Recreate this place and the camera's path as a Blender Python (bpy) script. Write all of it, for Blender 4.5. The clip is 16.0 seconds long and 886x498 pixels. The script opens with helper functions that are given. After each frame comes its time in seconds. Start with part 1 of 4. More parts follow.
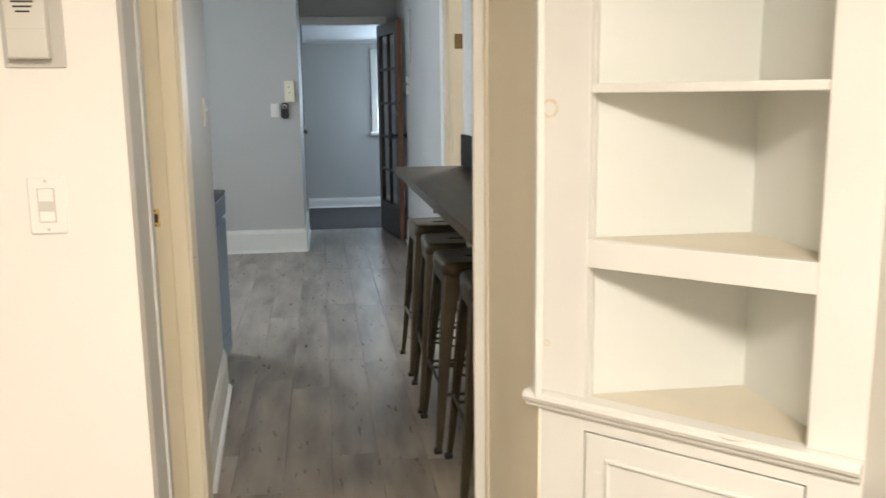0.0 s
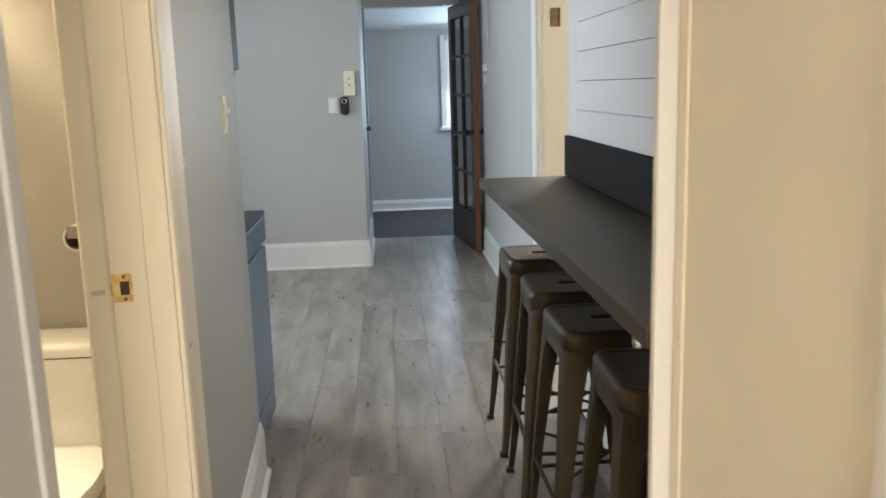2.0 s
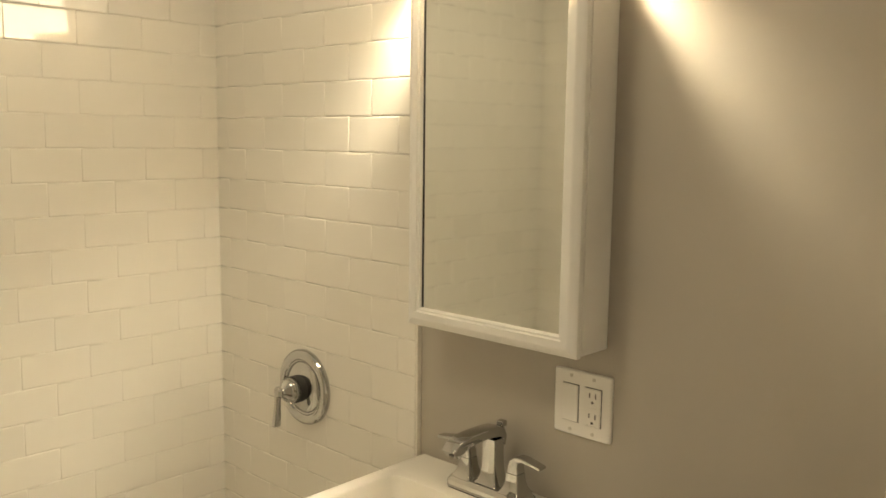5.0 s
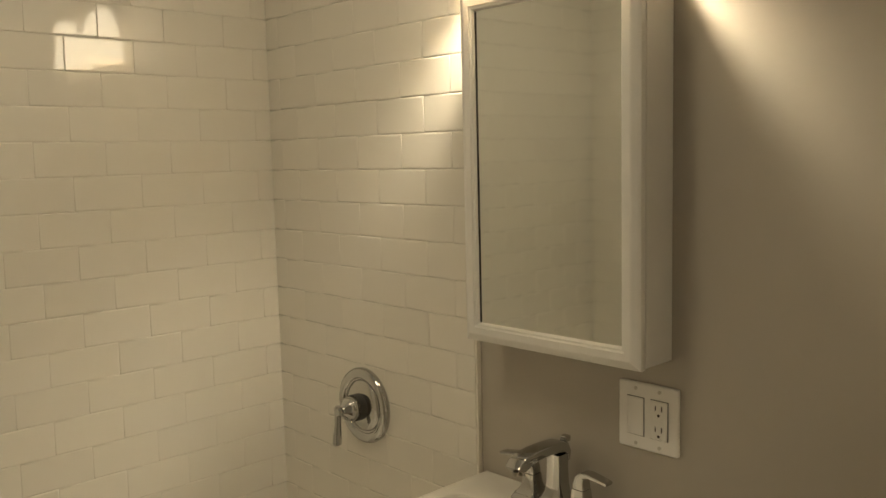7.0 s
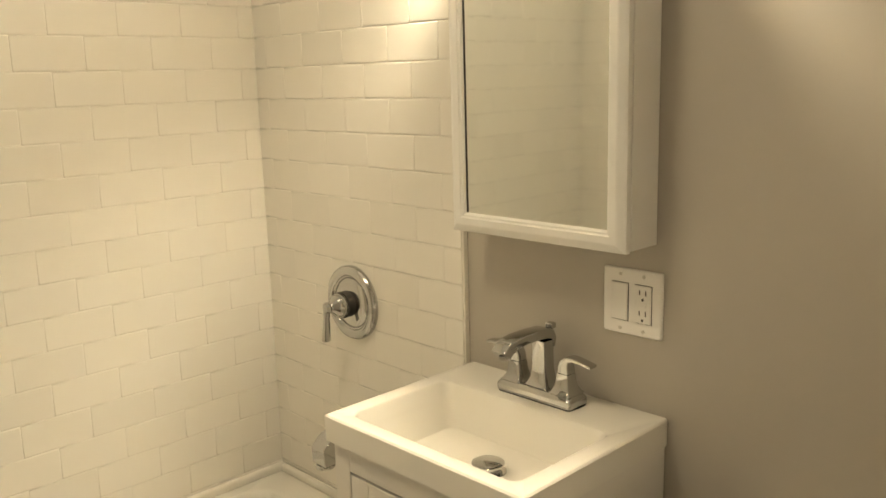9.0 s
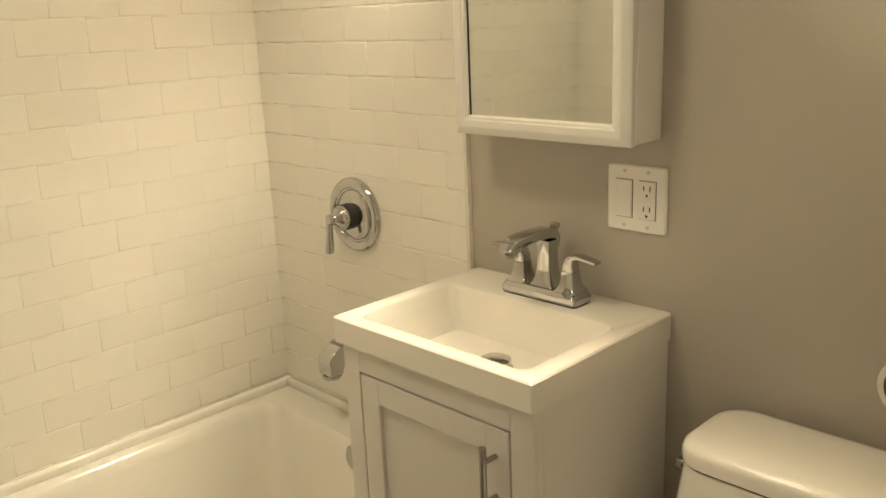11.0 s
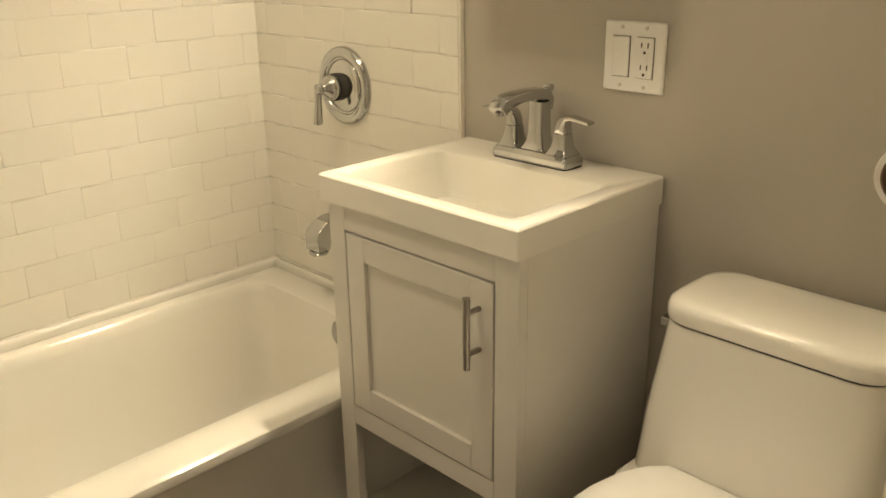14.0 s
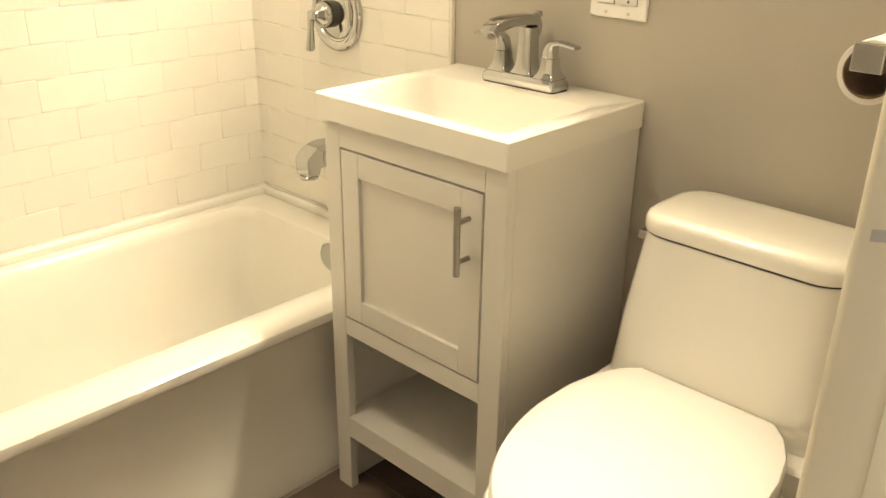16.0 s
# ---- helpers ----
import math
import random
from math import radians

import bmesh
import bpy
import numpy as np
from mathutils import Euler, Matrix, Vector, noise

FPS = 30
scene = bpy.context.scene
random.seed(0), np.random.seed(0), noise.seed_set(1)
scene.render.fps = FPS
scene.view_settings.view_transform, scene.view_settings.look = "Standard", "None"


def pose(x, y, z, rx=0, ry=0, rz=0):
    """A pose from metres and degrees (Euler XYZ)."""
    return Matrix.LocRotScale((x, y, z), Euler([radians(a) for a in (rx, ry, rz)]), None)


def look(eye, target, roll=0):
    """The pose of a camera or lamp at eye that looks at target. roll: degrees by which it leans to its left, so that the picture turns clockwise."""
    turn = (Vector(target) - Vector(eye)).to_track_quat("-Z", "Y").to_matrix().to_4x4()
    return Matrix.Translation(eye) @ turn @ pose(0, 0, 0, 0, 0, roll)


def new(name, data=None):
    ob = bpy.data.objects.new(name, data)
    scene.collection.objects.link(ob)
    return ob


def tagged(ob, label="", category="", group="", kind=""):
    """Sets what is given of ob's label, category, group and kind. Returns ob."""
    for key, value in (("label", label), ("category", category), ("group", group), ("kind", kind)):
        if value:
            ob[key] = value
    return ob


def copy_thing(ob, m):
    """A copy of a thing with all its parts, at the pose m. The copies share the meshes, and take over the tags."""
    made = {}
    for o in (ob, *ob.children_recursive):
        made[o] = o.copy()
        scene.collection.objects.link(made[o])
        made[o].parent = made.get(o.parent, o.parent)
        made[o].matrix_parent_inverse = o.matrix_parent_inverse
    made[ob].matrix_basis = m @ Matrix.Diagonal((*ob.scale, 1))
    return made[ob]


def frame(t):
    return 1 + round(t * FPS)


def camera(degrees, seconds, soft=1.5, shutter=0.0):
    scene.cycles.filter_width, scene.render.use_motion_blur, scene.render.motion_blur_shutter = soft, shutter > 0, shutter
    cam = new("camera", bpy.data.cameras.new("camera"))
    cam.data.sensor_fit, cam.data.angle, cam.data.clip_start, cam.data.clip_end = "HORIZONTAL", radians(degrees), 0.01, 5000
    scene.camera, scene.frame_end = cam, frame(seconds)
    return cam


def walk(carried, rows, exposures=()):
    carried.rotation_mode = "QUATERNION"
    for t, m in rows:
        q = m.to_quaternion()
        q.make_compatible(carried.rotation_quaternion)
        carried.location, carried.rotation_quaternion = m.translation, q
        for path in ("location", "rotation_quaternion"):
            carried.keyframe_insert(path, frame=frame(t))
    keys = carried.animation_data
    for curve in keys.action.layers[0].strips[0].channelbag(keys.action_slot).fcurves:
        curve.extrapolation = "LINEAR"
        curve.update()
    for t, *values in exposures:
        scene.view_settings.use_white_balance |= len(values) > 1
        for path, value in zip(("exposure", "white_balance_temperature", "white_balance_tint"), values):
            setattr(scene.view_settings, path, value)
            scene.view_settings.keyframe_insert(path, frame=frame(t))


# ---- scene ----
cam = camera(54.9, 16.0, soft=1.5, shutter=0.4)
PATH = [
    (0, (0.212, 0.337, 1.357), (0.484, 2.286, 1.002), -0.7),
    (0.5, (0.15, 0.505, 1.386), (0.351, 2.457, 0.999), -1.1),
    (1, (0.133, 0.703, 1.393), (0.351, 2.652, 1.0), -1.4),
    (1.5, (0.192, 1.025, 1.402), (0.377, 2.983, 1.036), -1.8),
    (2, (0.219, 1.378, 1.364), (0.338, 3.339, 0.989), -1.7),
    (2.5, (0.206, 1.728, 1.364), (0.215, 3.684, 0.949), -1.4),
    (3, (0.158, 2.018, 1.359), (-0.222, 3.933, 0.925), -1.0),
    (3.5, (0.106, 2.216, 1.397), (-0.729, 3.975, 0.938), -0.2),
    (4, (-0.057, 2.378, 1.417), (-1.176, 3.976, 0.975), -0.0),
    (4.5, (-0.186, 2.439, 1.469), (-1.451, 3.95, 1.128), 0.4),
    (5, (-0.242, 2.5, 1.515), (-1.595, 3.949, 1.257), 0.7),
    (7.3, (-0.259, 2.497, 1.51), (-1.702, 3.864, 1.288), -1.4),
    (7.5, (-0.261, 2.485, 1.501), (-1.694, 3.86, 1.265), -1.1),
    (8, (-0.258, 2.493, 1.491), (-1.684, 3.865, 1.203), -1.4),
    (8.5, (-0.254, 2.492, 1.465), (-1.67, 3.863, 1.125), -1.3),
    (9, (-0.248, 2.495, 1.447), (-1.655, 3.861, 1.054), -1.6),
    (9.5, (-0.254, 2.483, 1.432), (-1.64, 3.858, 0.997), -1.6),
    (12, (-0.242, 2.462, 1.344), (-1.623, 3.791, 0.773), -2.3),
    (12.5, (-0.24, 2.465, 1.325), (-1.611, 3.797, 0.736), -1.2),
    (13, (-0.239, 2.468, 1.306), (-1.598, 3.805, 0.702), -0.5),
    (13.5, (-0.241, 2.472, 1.277), (-1.586, 3.806, 0.635), -0.7),
    (14, (-0.238, 2.466, 1.258), (-1.573, 3.785, 0.566), -0.9),
    (14.5, (-0.228, 2.447, 1.247), (-1.552, 3.754, 0.513), -1.0),
    (15, (-0.225, 2.429, 1.244), (-1.526, 3.745, 0.485), -0.8),
    (15.5, (-0.217, 2.411, 1.229), (-1.49, 3.744, 0.454), 0.0),
    (16, (-0.191, 2.377, 1.224), (-1.454, 3.71, 0.431), 0.8),
]
EXPOSURES = [
    (0, 0.18), (0.5, -0.28), (1.0, -0.04), (1.5, 0.1), (2.0, 0.36), (2.5, 0.3), (3.0, 0.33), (3.5, 0.28, 6900),
    (4.0, 0.05, 7300), (4.5, -0.2, 6850), (5.0, -0.5), (5.4, -0.75), (7.2, -1.25), (7.5, -1.0), (8.0, -0.45), (8.5, -0.37),
    (9.0, -0.33), (9.5, -0.28), (12.0, -0.25), (14.0, -0.2), (14.5, -0.15), (15.0, 0.05), (15.5, 0.25), (16.0, 0.5),
]
walk(cam, [(t, look(eye, target, roll)) for t, eye, target, roll in PATH], [(t, stops, *(warm or (6500,)), 10) for t, stops, *warm in EXPOSURES])

# ---- light ----
world = bpy.data.worlds.new("world")
scene.world = world
world.use_nodes = True
wn = world.node_tree.nodes
sky = wn.new("ShaderNodeTexSky")
sky.sky_type = "NISHITA"
sky.sun_disc = False
sky.sun_elevation, sky.sun_rotation = radians(40), radians(200)
wn["Background"].inputs["Strength"].default_value = 0.15
world.node_tree.links.new(sky.outputs[0], wn["Background"].inputs["Color"])


def lamp(name, kind, at, energy, color, size=0.1, target=None, size_y=None):
    data = bpy.data.lights.new(name, kind)
    data.energy, data.color = energy, color
    if kind == "AREA":
        data.size = size
        if size_y:
            data.shape, data.size_y = "RECTANGLE", size_y
    else:
        data.shadow_soft_size = size
    ob = new(name, data)
    ob.matrix_world = look(at, target) if target else Matrix.Translation(at)
    return ob


WARM, DAY, ROOM = (1.0, 0.855, 0.605), (0.62, 0.80, 1.0), (1.0, 0.912, 0.785)
BULB_X, BULB_Y, BULB_Z = (-1.315, -1.055), 3.628, 1.886
for bx in BULB_X:
    lamp("vanity_bulb", "POINT", (bx, BULB_Y, BULB_Z), 39, WARM, 0.016)
# fill added under the bathroom ceiling to raise the ambient; no fixture there
lamp("bath_fill_lamp", "AREA", (-1.35, 2.80, 2.335), 10, WARM, 0.30, (-1.35, 2.80, 0))
lamp("dining_ceiling_lamp", "AREA", (0.32, -0.5, 2.38), 121, ROOM, 0.6, (0.32, -0.5, 0))
lamp("porch_daylight", "AREA", (1.08, 10.86, 1.4), 15, DAY, 0.45, (0.6, 9.0, 0.9), 0.9)
# second porch light is an added fill; the side wall has no window
lamp("porch_side_fill", "AREA", (2.1, 10.2, 1.4), 20, DAY, 1.2, (0.3, 10.2, 1.0), 1.0)
# fill light added at an unseen left window, aimed at the shiplap
lamp("kitchen_fill_light", "AREA", (-2.45, 6.5, 1.6), 66, (0.80, 0.90, 1.0), 1.1, (1.0, 3.5, 1.7), 1.1)
lamp("side_room_daylight", "AREA", (1.8, 6.45, 1.55), 52, (1.0, 0.95, 0.86), 0.55, (-0.2, 3.9, 1.1), 0.9)

# ---- materials ----


def material(name, color, rough=0.5, metal=0.0, vary=0.06, scale=6.0, bump=0.0, bump_scale=60.0, coat=0.0, per_piece=0.0, stretch=(1, 1, 1), stain=None, stain_scale=3.0, stain_at=(0.6, 0.7), rough_vary=0.0, spec=0.5):
    m = bpy.data.materials.new(name)
    m.use_nodes = True
    nodes, links = m.node_tree.nodes, m.node_tree.links
    shader = nodes["Principled BSDF"]
    shader.inputs["Roughness"].default_value = rough
    shader.inputs["Metallic"].default_value = metal
    shader.inputs["Coat Weight"].default_value = coat
    shader.inputs["Specular IOR Level"].default_value = spec
    coord = nodes.new("ShaderNodeTexCoord")
    mapping = nodes.new("ShaderNodeMapping")
    mapping.inputs["Scale"].default_value = stretch
    links.new(coord.outputs["Object"], mapping.inputs["Vector"])
    big = nodes.new("ShaderNodeTexNoise")
    big.inputs["Scale"].default_value, big.inputs["Detail"].default_value = scale, 5.0
    links.new(mapping.outputs[0], big.inputs["Vector"])
    value = nodes.new("ShaderNodeMapRange")
    value.inputs["From Min"].default_value, value.inputs["From Max"].default_value = 0.3, 0.7
    value.inputs["To Min"].default_value, value.inputs["To Max"].default_value = 1 - vary, 1 + vary
    links.new(big.outputs["Fac"], value.inputs["Value"])
    hsv = nodes.new("ShaderNodeHueSaturation")
    hsv.inputs["Color"].default_value = (*color, 1)
    out = value.outputs[0]
    if per_piece:
        info = nodes.new("ShaderNodeObjectInfo")
        piece = nodes.new("ShaderNodeMapRange")
        piece.inputs["To Min"].default_value, piece.inputs["To Max"].default_value = 1 - per_piece, 1 + per_piece
        links.new(info.outputs["Random"], piece.inputs["Value"])
        mul = nodes.new("ShaderNodeMath")
        mul.operation = "MULTIPLY"
        links.new(out, mul.inputs[0])
        links.new(piece.outputs[0], mul.inputs[1])
        out = mul.outputs[0]
    links.new(out, hsv.inputs["Value"])
    col = hsv.outputs[0]
    if stain:
        spots = nodes.new("ShaderNodeTexNoise")
        spots.inputs["Scale"].default_value, spots.inputs["Detail"].default_value = stain_scale, 8.0
        links.new(mapping.outputs[0], spots.inputs["Vector"])
        edge = nodes.new("ShaderNodeMapRange")
        edge.inputs["From Min"].default_value, edge.inputs["From Max"].default_value = stain_at
        links.new(spots.outputs["Fac"], edge.inputs["Value"])
        mix = nodes.new("ShaderNodeMix")
        mix.data_type = "RGBA"
        links.new(edge.outputs[0], mix.inputs["Factor"])
        links.new(col, mix.inputs["A"])
        mix.inputs["B"].default_value = (*stain, 1)
        col = mix.outputs["Result"]
    links.new(col, shader.inputs["Base Color"])
    if rough_vary:
        rr = nodes.new("ShaderNodeMapRange")
        rr.inputs["To Min"].default_value, rr.inputs["To Max"].default_value = rough - rough_vary, rough + rough_vary
        links.new(big.outputs["Fac"], rr.inputs["Value"])
        links.new(rr.outputs[0], shader.inputs["Roughness"])
    if bump:
        fine = nodes.new("ShaderNodeTexNoise")
        fine.inputs["Scale"].default_value, fine.inputs["Detail"].default_value = bump_scale, 4.0
        links.new(mapping.outputs[0], fine.inputs["Vector"])
        bn = nodes.new("ShaderNodeBump")
        bn.inputs["Strength"].default_value, bn.inputs["Distance"].default_value = bump, 0.004
        links.new(fine.outputs["Fac"], bn.inputs["Height"])
        links.new(bn.outputs[0], shader.inputs["Normal"])
    return m


def plank_material():
    m = material("weathered_vinyl_plank", (0.135, 0.110, 0.087), 0.30, vary=0.12, scale=9.0, bump=0.015, bump_scale=30, per_piece=0.14, stretch=(4.5, 0.8, 1), stain=(0.43, 0.385, 0.335), stain_scale=2.0, stain_at=(0.24, 0.76), rough_vary=0.08)
    nodes, links = m.node_tree.nodes, m.node_tree.links
    mapping = [n for n in nodes if n.type == "MAPPING"][0]
    info = [n for n in nodes if n.type == "OBJECT_INFO"][0]
    shift = nodes.new("ShaderNodeCombineXYZ")
    mul = nodes.new("ShaderNodeMath")
    mul.operation = "MULTIPLY"
    mul.inputs[1].default_value = 40.0
    links.new(info.outputs["Random"], mul.inputs[0])
    links.new(mul.outputs[0], shift.inputs["X"])
    links.new(mul.outputs[0], shift.inputs["Y"])
    links.new(shift.outputs[0], mapping.inputs["Location"])
    return m


WHITE_WALL = material("white_wall_paint", (0.80, 0.77, 0.72), 0.6, vary=0.02, scale=1.5, bump=0.05, bump_scale=90)
WHITE_TRIM = material("white_semigloss_trim", (0.80, 0.785, 0.745), 0.38, vary=0.03, scale=4, bump=0.04, bump_scale=40)
CREAM_TRIM = material("aged_cream_trim", (0.80, 0.735, 0.585), 0.42, vary=0.05, scale=5, bump=0.10, bump_scale=18, stretch=(2, 2, 0.3))
CREAM_SHELF = material("aged_cream_shelf_paint", (0.72, 0.655, 0.53), 0.45, vary=0.05, scale=5, bump=0.04, bump_scale=60, stain=(0.64, 0.56, 0.43), stain_scale=4, stain_at=(0.60, 0.80))
COOL_WHITE = material("cool_white_back_board", (0.74, 0.755, 0.72), 0.5, vary=0.03, scale=3, bump=0.04, bump_scale=70)
KNOT = material("tan_knot_bleed", (0.74, 0.645, 0.53), 0.45, vary=0.14, scale=60)
BEIGE = material("beige_painted_panel", (0.83, 0.76, 0.63), 0.5, vary=0.03, scale=3, bump=0.05, bump_scale=50)
GREY_WALL = material("grey_wall_paint", (0.50, 0.50, 0.485), 0.55, vary=0.03, scale=1.6, bump=0.06, bump_scale=90)
BATH_WALL = material("greige_bath_paint", (0.437, 0.40, 0.34), 0.55, vary=0.03, scale=1.6, bump=0.06, bump_scale=90)
CEILING = material("ceiling_paint", (0.75, 0.75, 0.73), 0.7, vary=0.02)
SHIPLAP = material("white_shiplap_board", (0.80, 0.79, 0.765), 0.42, vary=0.03, scale=3, bump=0.05, bump_scale=30, stretch=(1, 0.3, 2), per_piece=0.02)
GAP = material("dark_gap", (0.06, 0.055, 0.05), 0.8)
PLANK = plank_material()
TILE = material("glazed_white_tile", (0.80, 0.765, 0.69), 0.06, vary=0.015, scale=3, bump=0.012, bump_scale=14, per_piece=0.02, coat=0.2)
GROUT = material("cream_grout", (0.84, 0.80, 0.72), 0.8, vary=0.06, scale=20, bump=0.1, bump_scale=200)
FLOOR_TILE = material("brown_floor_tile", (0.13, 0.095, 0.07), 0.45, vary=0.2, scale=8, per_piece=0.1, bump=0.05)
CARPET = material("dark_brown_carpet", (0.055, 0.045, 0.045), 0.95, vary=0.25, scale=40, bump=0.5, bump_scale=350)
PORCELAIN = material("white_porcelain", (0.82, 0.79, 0.72), 0.10, vary=0.01, scale=2, coat=0.3)
ENAMEL = material("white_tub_enamel", (0.80, 0.77, 0.70), 0.14, vary=0.012, scale=3, coat=0.3)
SINK = material("cultured_marble_white", (0.83, 0.80, 0.73), 0.20, vary=0.012, scale=3, coat=0.2)
VANITY = material("pale_grey_vanity_paint", (0.70, 0.67, 0.615), 0.40, vary=0.02, scale=3, bump=0.03, bump_scale=50)
CHROME = material("polished_chrome", (0.52, 0.52, 0.51), 0.07, metal=1.0, vary=0.03, scale=10)
NICKEL = material("brushed_nickel", (0.36, 0.33, 0.29), 0.33, metal=1.0, vary=0.08, scale=30, stretch=(1, 1, 8))
BRASS = material("worn_brass", (0.78, 0.56, 0.22), 0.38, metal=0.65, vary=0.2, scale=60, stain=(0.16, 0.09, 0.03), stain_scale=70, stain_at=(0.62, 0.78))
DARK_BRASS = material("aged_brown_brass", (0.20, 0.13, 0.06), 0.4, metal=0.8, vary=0.2, scale=50)
PLASTIC = material("white_switch_plastic", (0.82, 0.80, 0.76), 0.32, vary=0.01)
IVORY = material("ivory_plastic", (0.82, 0.76, 0.60), 0.35, vary=0.02)
GREY_PLASTIC = material("pale_grey_plastic", (0.60, 0.575, 0.52), 0.4, vary=0.03)
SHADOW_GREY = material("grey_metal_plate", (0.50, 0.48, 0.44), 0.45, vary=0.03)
SLOT = material("dark_slot", (0.03, 0.027, 0.024), 0.6)
COUNTER = material("dark_stained_counter", (0.050, 0.038, 0.024), 0.46, spec=0.35, vary=0.32, scale=4, bump=0.06, bump_scale=40, stretch=(6, 0.7, 2), rough_vary=0.08)
SPLASH = material("black_backsplash_board", (0.010, 0.009, 0.009), 0.7, vary=0.2, scale=5, stretch=(1, 0.5, 3), spec=0.12)
GUNMETAL = material("bronzed_gunmetal", (0.074, 0.057, 0.032), 0.46, metal=0.5, vary=0.25, scale=7, rough_vary=0.12, bump=0.03, bump_scale=60)
BLACK = material("black_enamel", (0.014, 0.014, 0.016), 0.5, vary=0.1)
# stainless steel; the blue daylight it mirrors is put into the base colour
STEEL = material("steel_blue_reflection_tint", (0.13, 0.17, 0.23), 0.38, metal=0.7, vary=0.06, scale=20, stretch=(1, 1, 12))
DARK_WOOD = material("dark_stained_door_wood", (0.035, 0.026, 0.022), 0.35, vary=0.3, scale=8, stretch=(6, 6, 0.6), bump=0.06)
RED_WOOD = material("reddish_door_edge_wood", (0.21, 0.085, 0.035), 0.45, vary=0.25, scale=9, stretch=(6, 6, 0.6), bump=0.05)
PAPER = material("toilet_paper", (0.82, 0.79, 0.74), 0.9, vary=0.03, bump=0.2, bump_scale=200)
CARD = material("cardboard_tube", (0.16, 0.10, 0.06), 0.9, vary=0.1)
MIRROR = material("mirror_glass", (0.80, 0.82, 0.79), 0.04, metal=1.0, vary=0.0)


def glass_material():
    m = bpy.data.materials.new("window_glass")
    m.use_nodes = True
    s = m.node_tree.nodes["Principled BSDF"]
    s.inputs["Transmission Weight"].default_value, s.inputs["Roughness"].default_value, s.inputs["IOR"].default_value = 1.0, 0.02, 1.45
    s.inputs["Base Color"].default_value = (0.95, 0.97, 0.97, 1)
    return m


def glow_material(name, color, strength):
    m = bpy.data.materials.new(name)
    m.use_nodes = True
    s = m.node_tree.nodes["Principled BSDF"]
    s.inputs["Base Color"].default_value = (*color, 1)
    s.inputs["Emission Color"].default_value, s.inputs["Emission Strength"].default_value = (*color, 1), strength
    return m


GLASS = glass_material()
OUTSIDE = glow_material("daylit_garden_distance", (0.62, 0.90, 1.0), 1.7)
FROSTED = glow_material("lit_frosted_shade_glass", (1.0, 0.84, 0.58), 24.0)

# ---- mesh helpers ----


def thing(name, m=None, label="", category="", group="", kind=""):
    ob = new(name)
    ob.empty_display_size = 0.05
    ob.matrix_world = m or Matrix()
    return tagged(ob, label, category, group, kind)


def part(name, bm, mat, parent=None, label="", smooth=False, bevel=0.0, kind=""):
    mesh = bpy.data.meshes.new(name)
    bm.normal_update()
    if smooth:
        for f in bm.faces:
            f.smooth = True
    bm.to_mesh(mesh)
    if smooth:
        mesh.set_sharp_from_angle(angle=radians(38))
    bm.free()
    mesh.materials.append(mat)
    ob = new(name, mesh)
    ob.parent = parent
    if bevel:
        b = ob.modifiers.new("bevel", "BEVEL")
        b.width, b.segments, b.limit_method, b.angle_limit = bevel, 2, "ANGLE", radians(40)
        for f in mesh.polygons:
            f.use_smooth = True
        ob.modifiers.new("normals", "WEIGHTED_NORMAL")
    if label:
        ob["label"] = label
    if kind:
        ob["kind"] = kind
    return ob


def box(x0, x1, y0, y1, z0, z1, bm=None):
    bm = bm or bmesh.new()
    r = bmesh.ops.create_cube(bm, size=1, matrix=Matrix.Translation(((x0 + x1) / 2, (y0 + y1) / 2, (z0 + z1) / 2)) @ Matrix.Diagonal((x1 - x0, y1 - y0, z1 - z0, 1)))
    return bm


def structure(name, bm, mat, label, category="wall", bevel=0.0):
    return tagged(part(name, bm, mat, None, bevel=bevel), label, category, kind="structure")


def prism(points, z0, z1, bm=None):
    """Upright prism over a plan outline."""
    bm = bm or bmesh.new()
    low = [bm.verts.new((x, y, z0)) for x, y in points]
    high = [bm.verts.new((x, y, z1)) for x, y in points]
    bm.faces.new(low[::-1])
    bm.faces.new(high)
    n = len(points)
    for i in range(n):
        bm.faces.new((low[i], low[(i + 1) % n], high[(i + 1) % n], high[i]))
    bmesh.ops.recalc_face_normals(bm, faces=bm.faces)
    return bm


def cyl(r, h, at=(0, 0, 0), axis="Z", r2=None, seg=28, bm=None):
    bm = bm or bmesh.new()
    turn = {"Z": Matrix(), "X": Matrix.Rotation(radians(90), 4, "Y"), "Y": Matrix.Rotation(radians(-90), 4, "X")}[axis]
    bmesh.ops.create_cone(bm, cap_ends=True, segments=seg, radius1=r, radius2=r if r2 is None else r2, depth=h, matrix=Matrix.Translation(at) @ turn)
    return bm


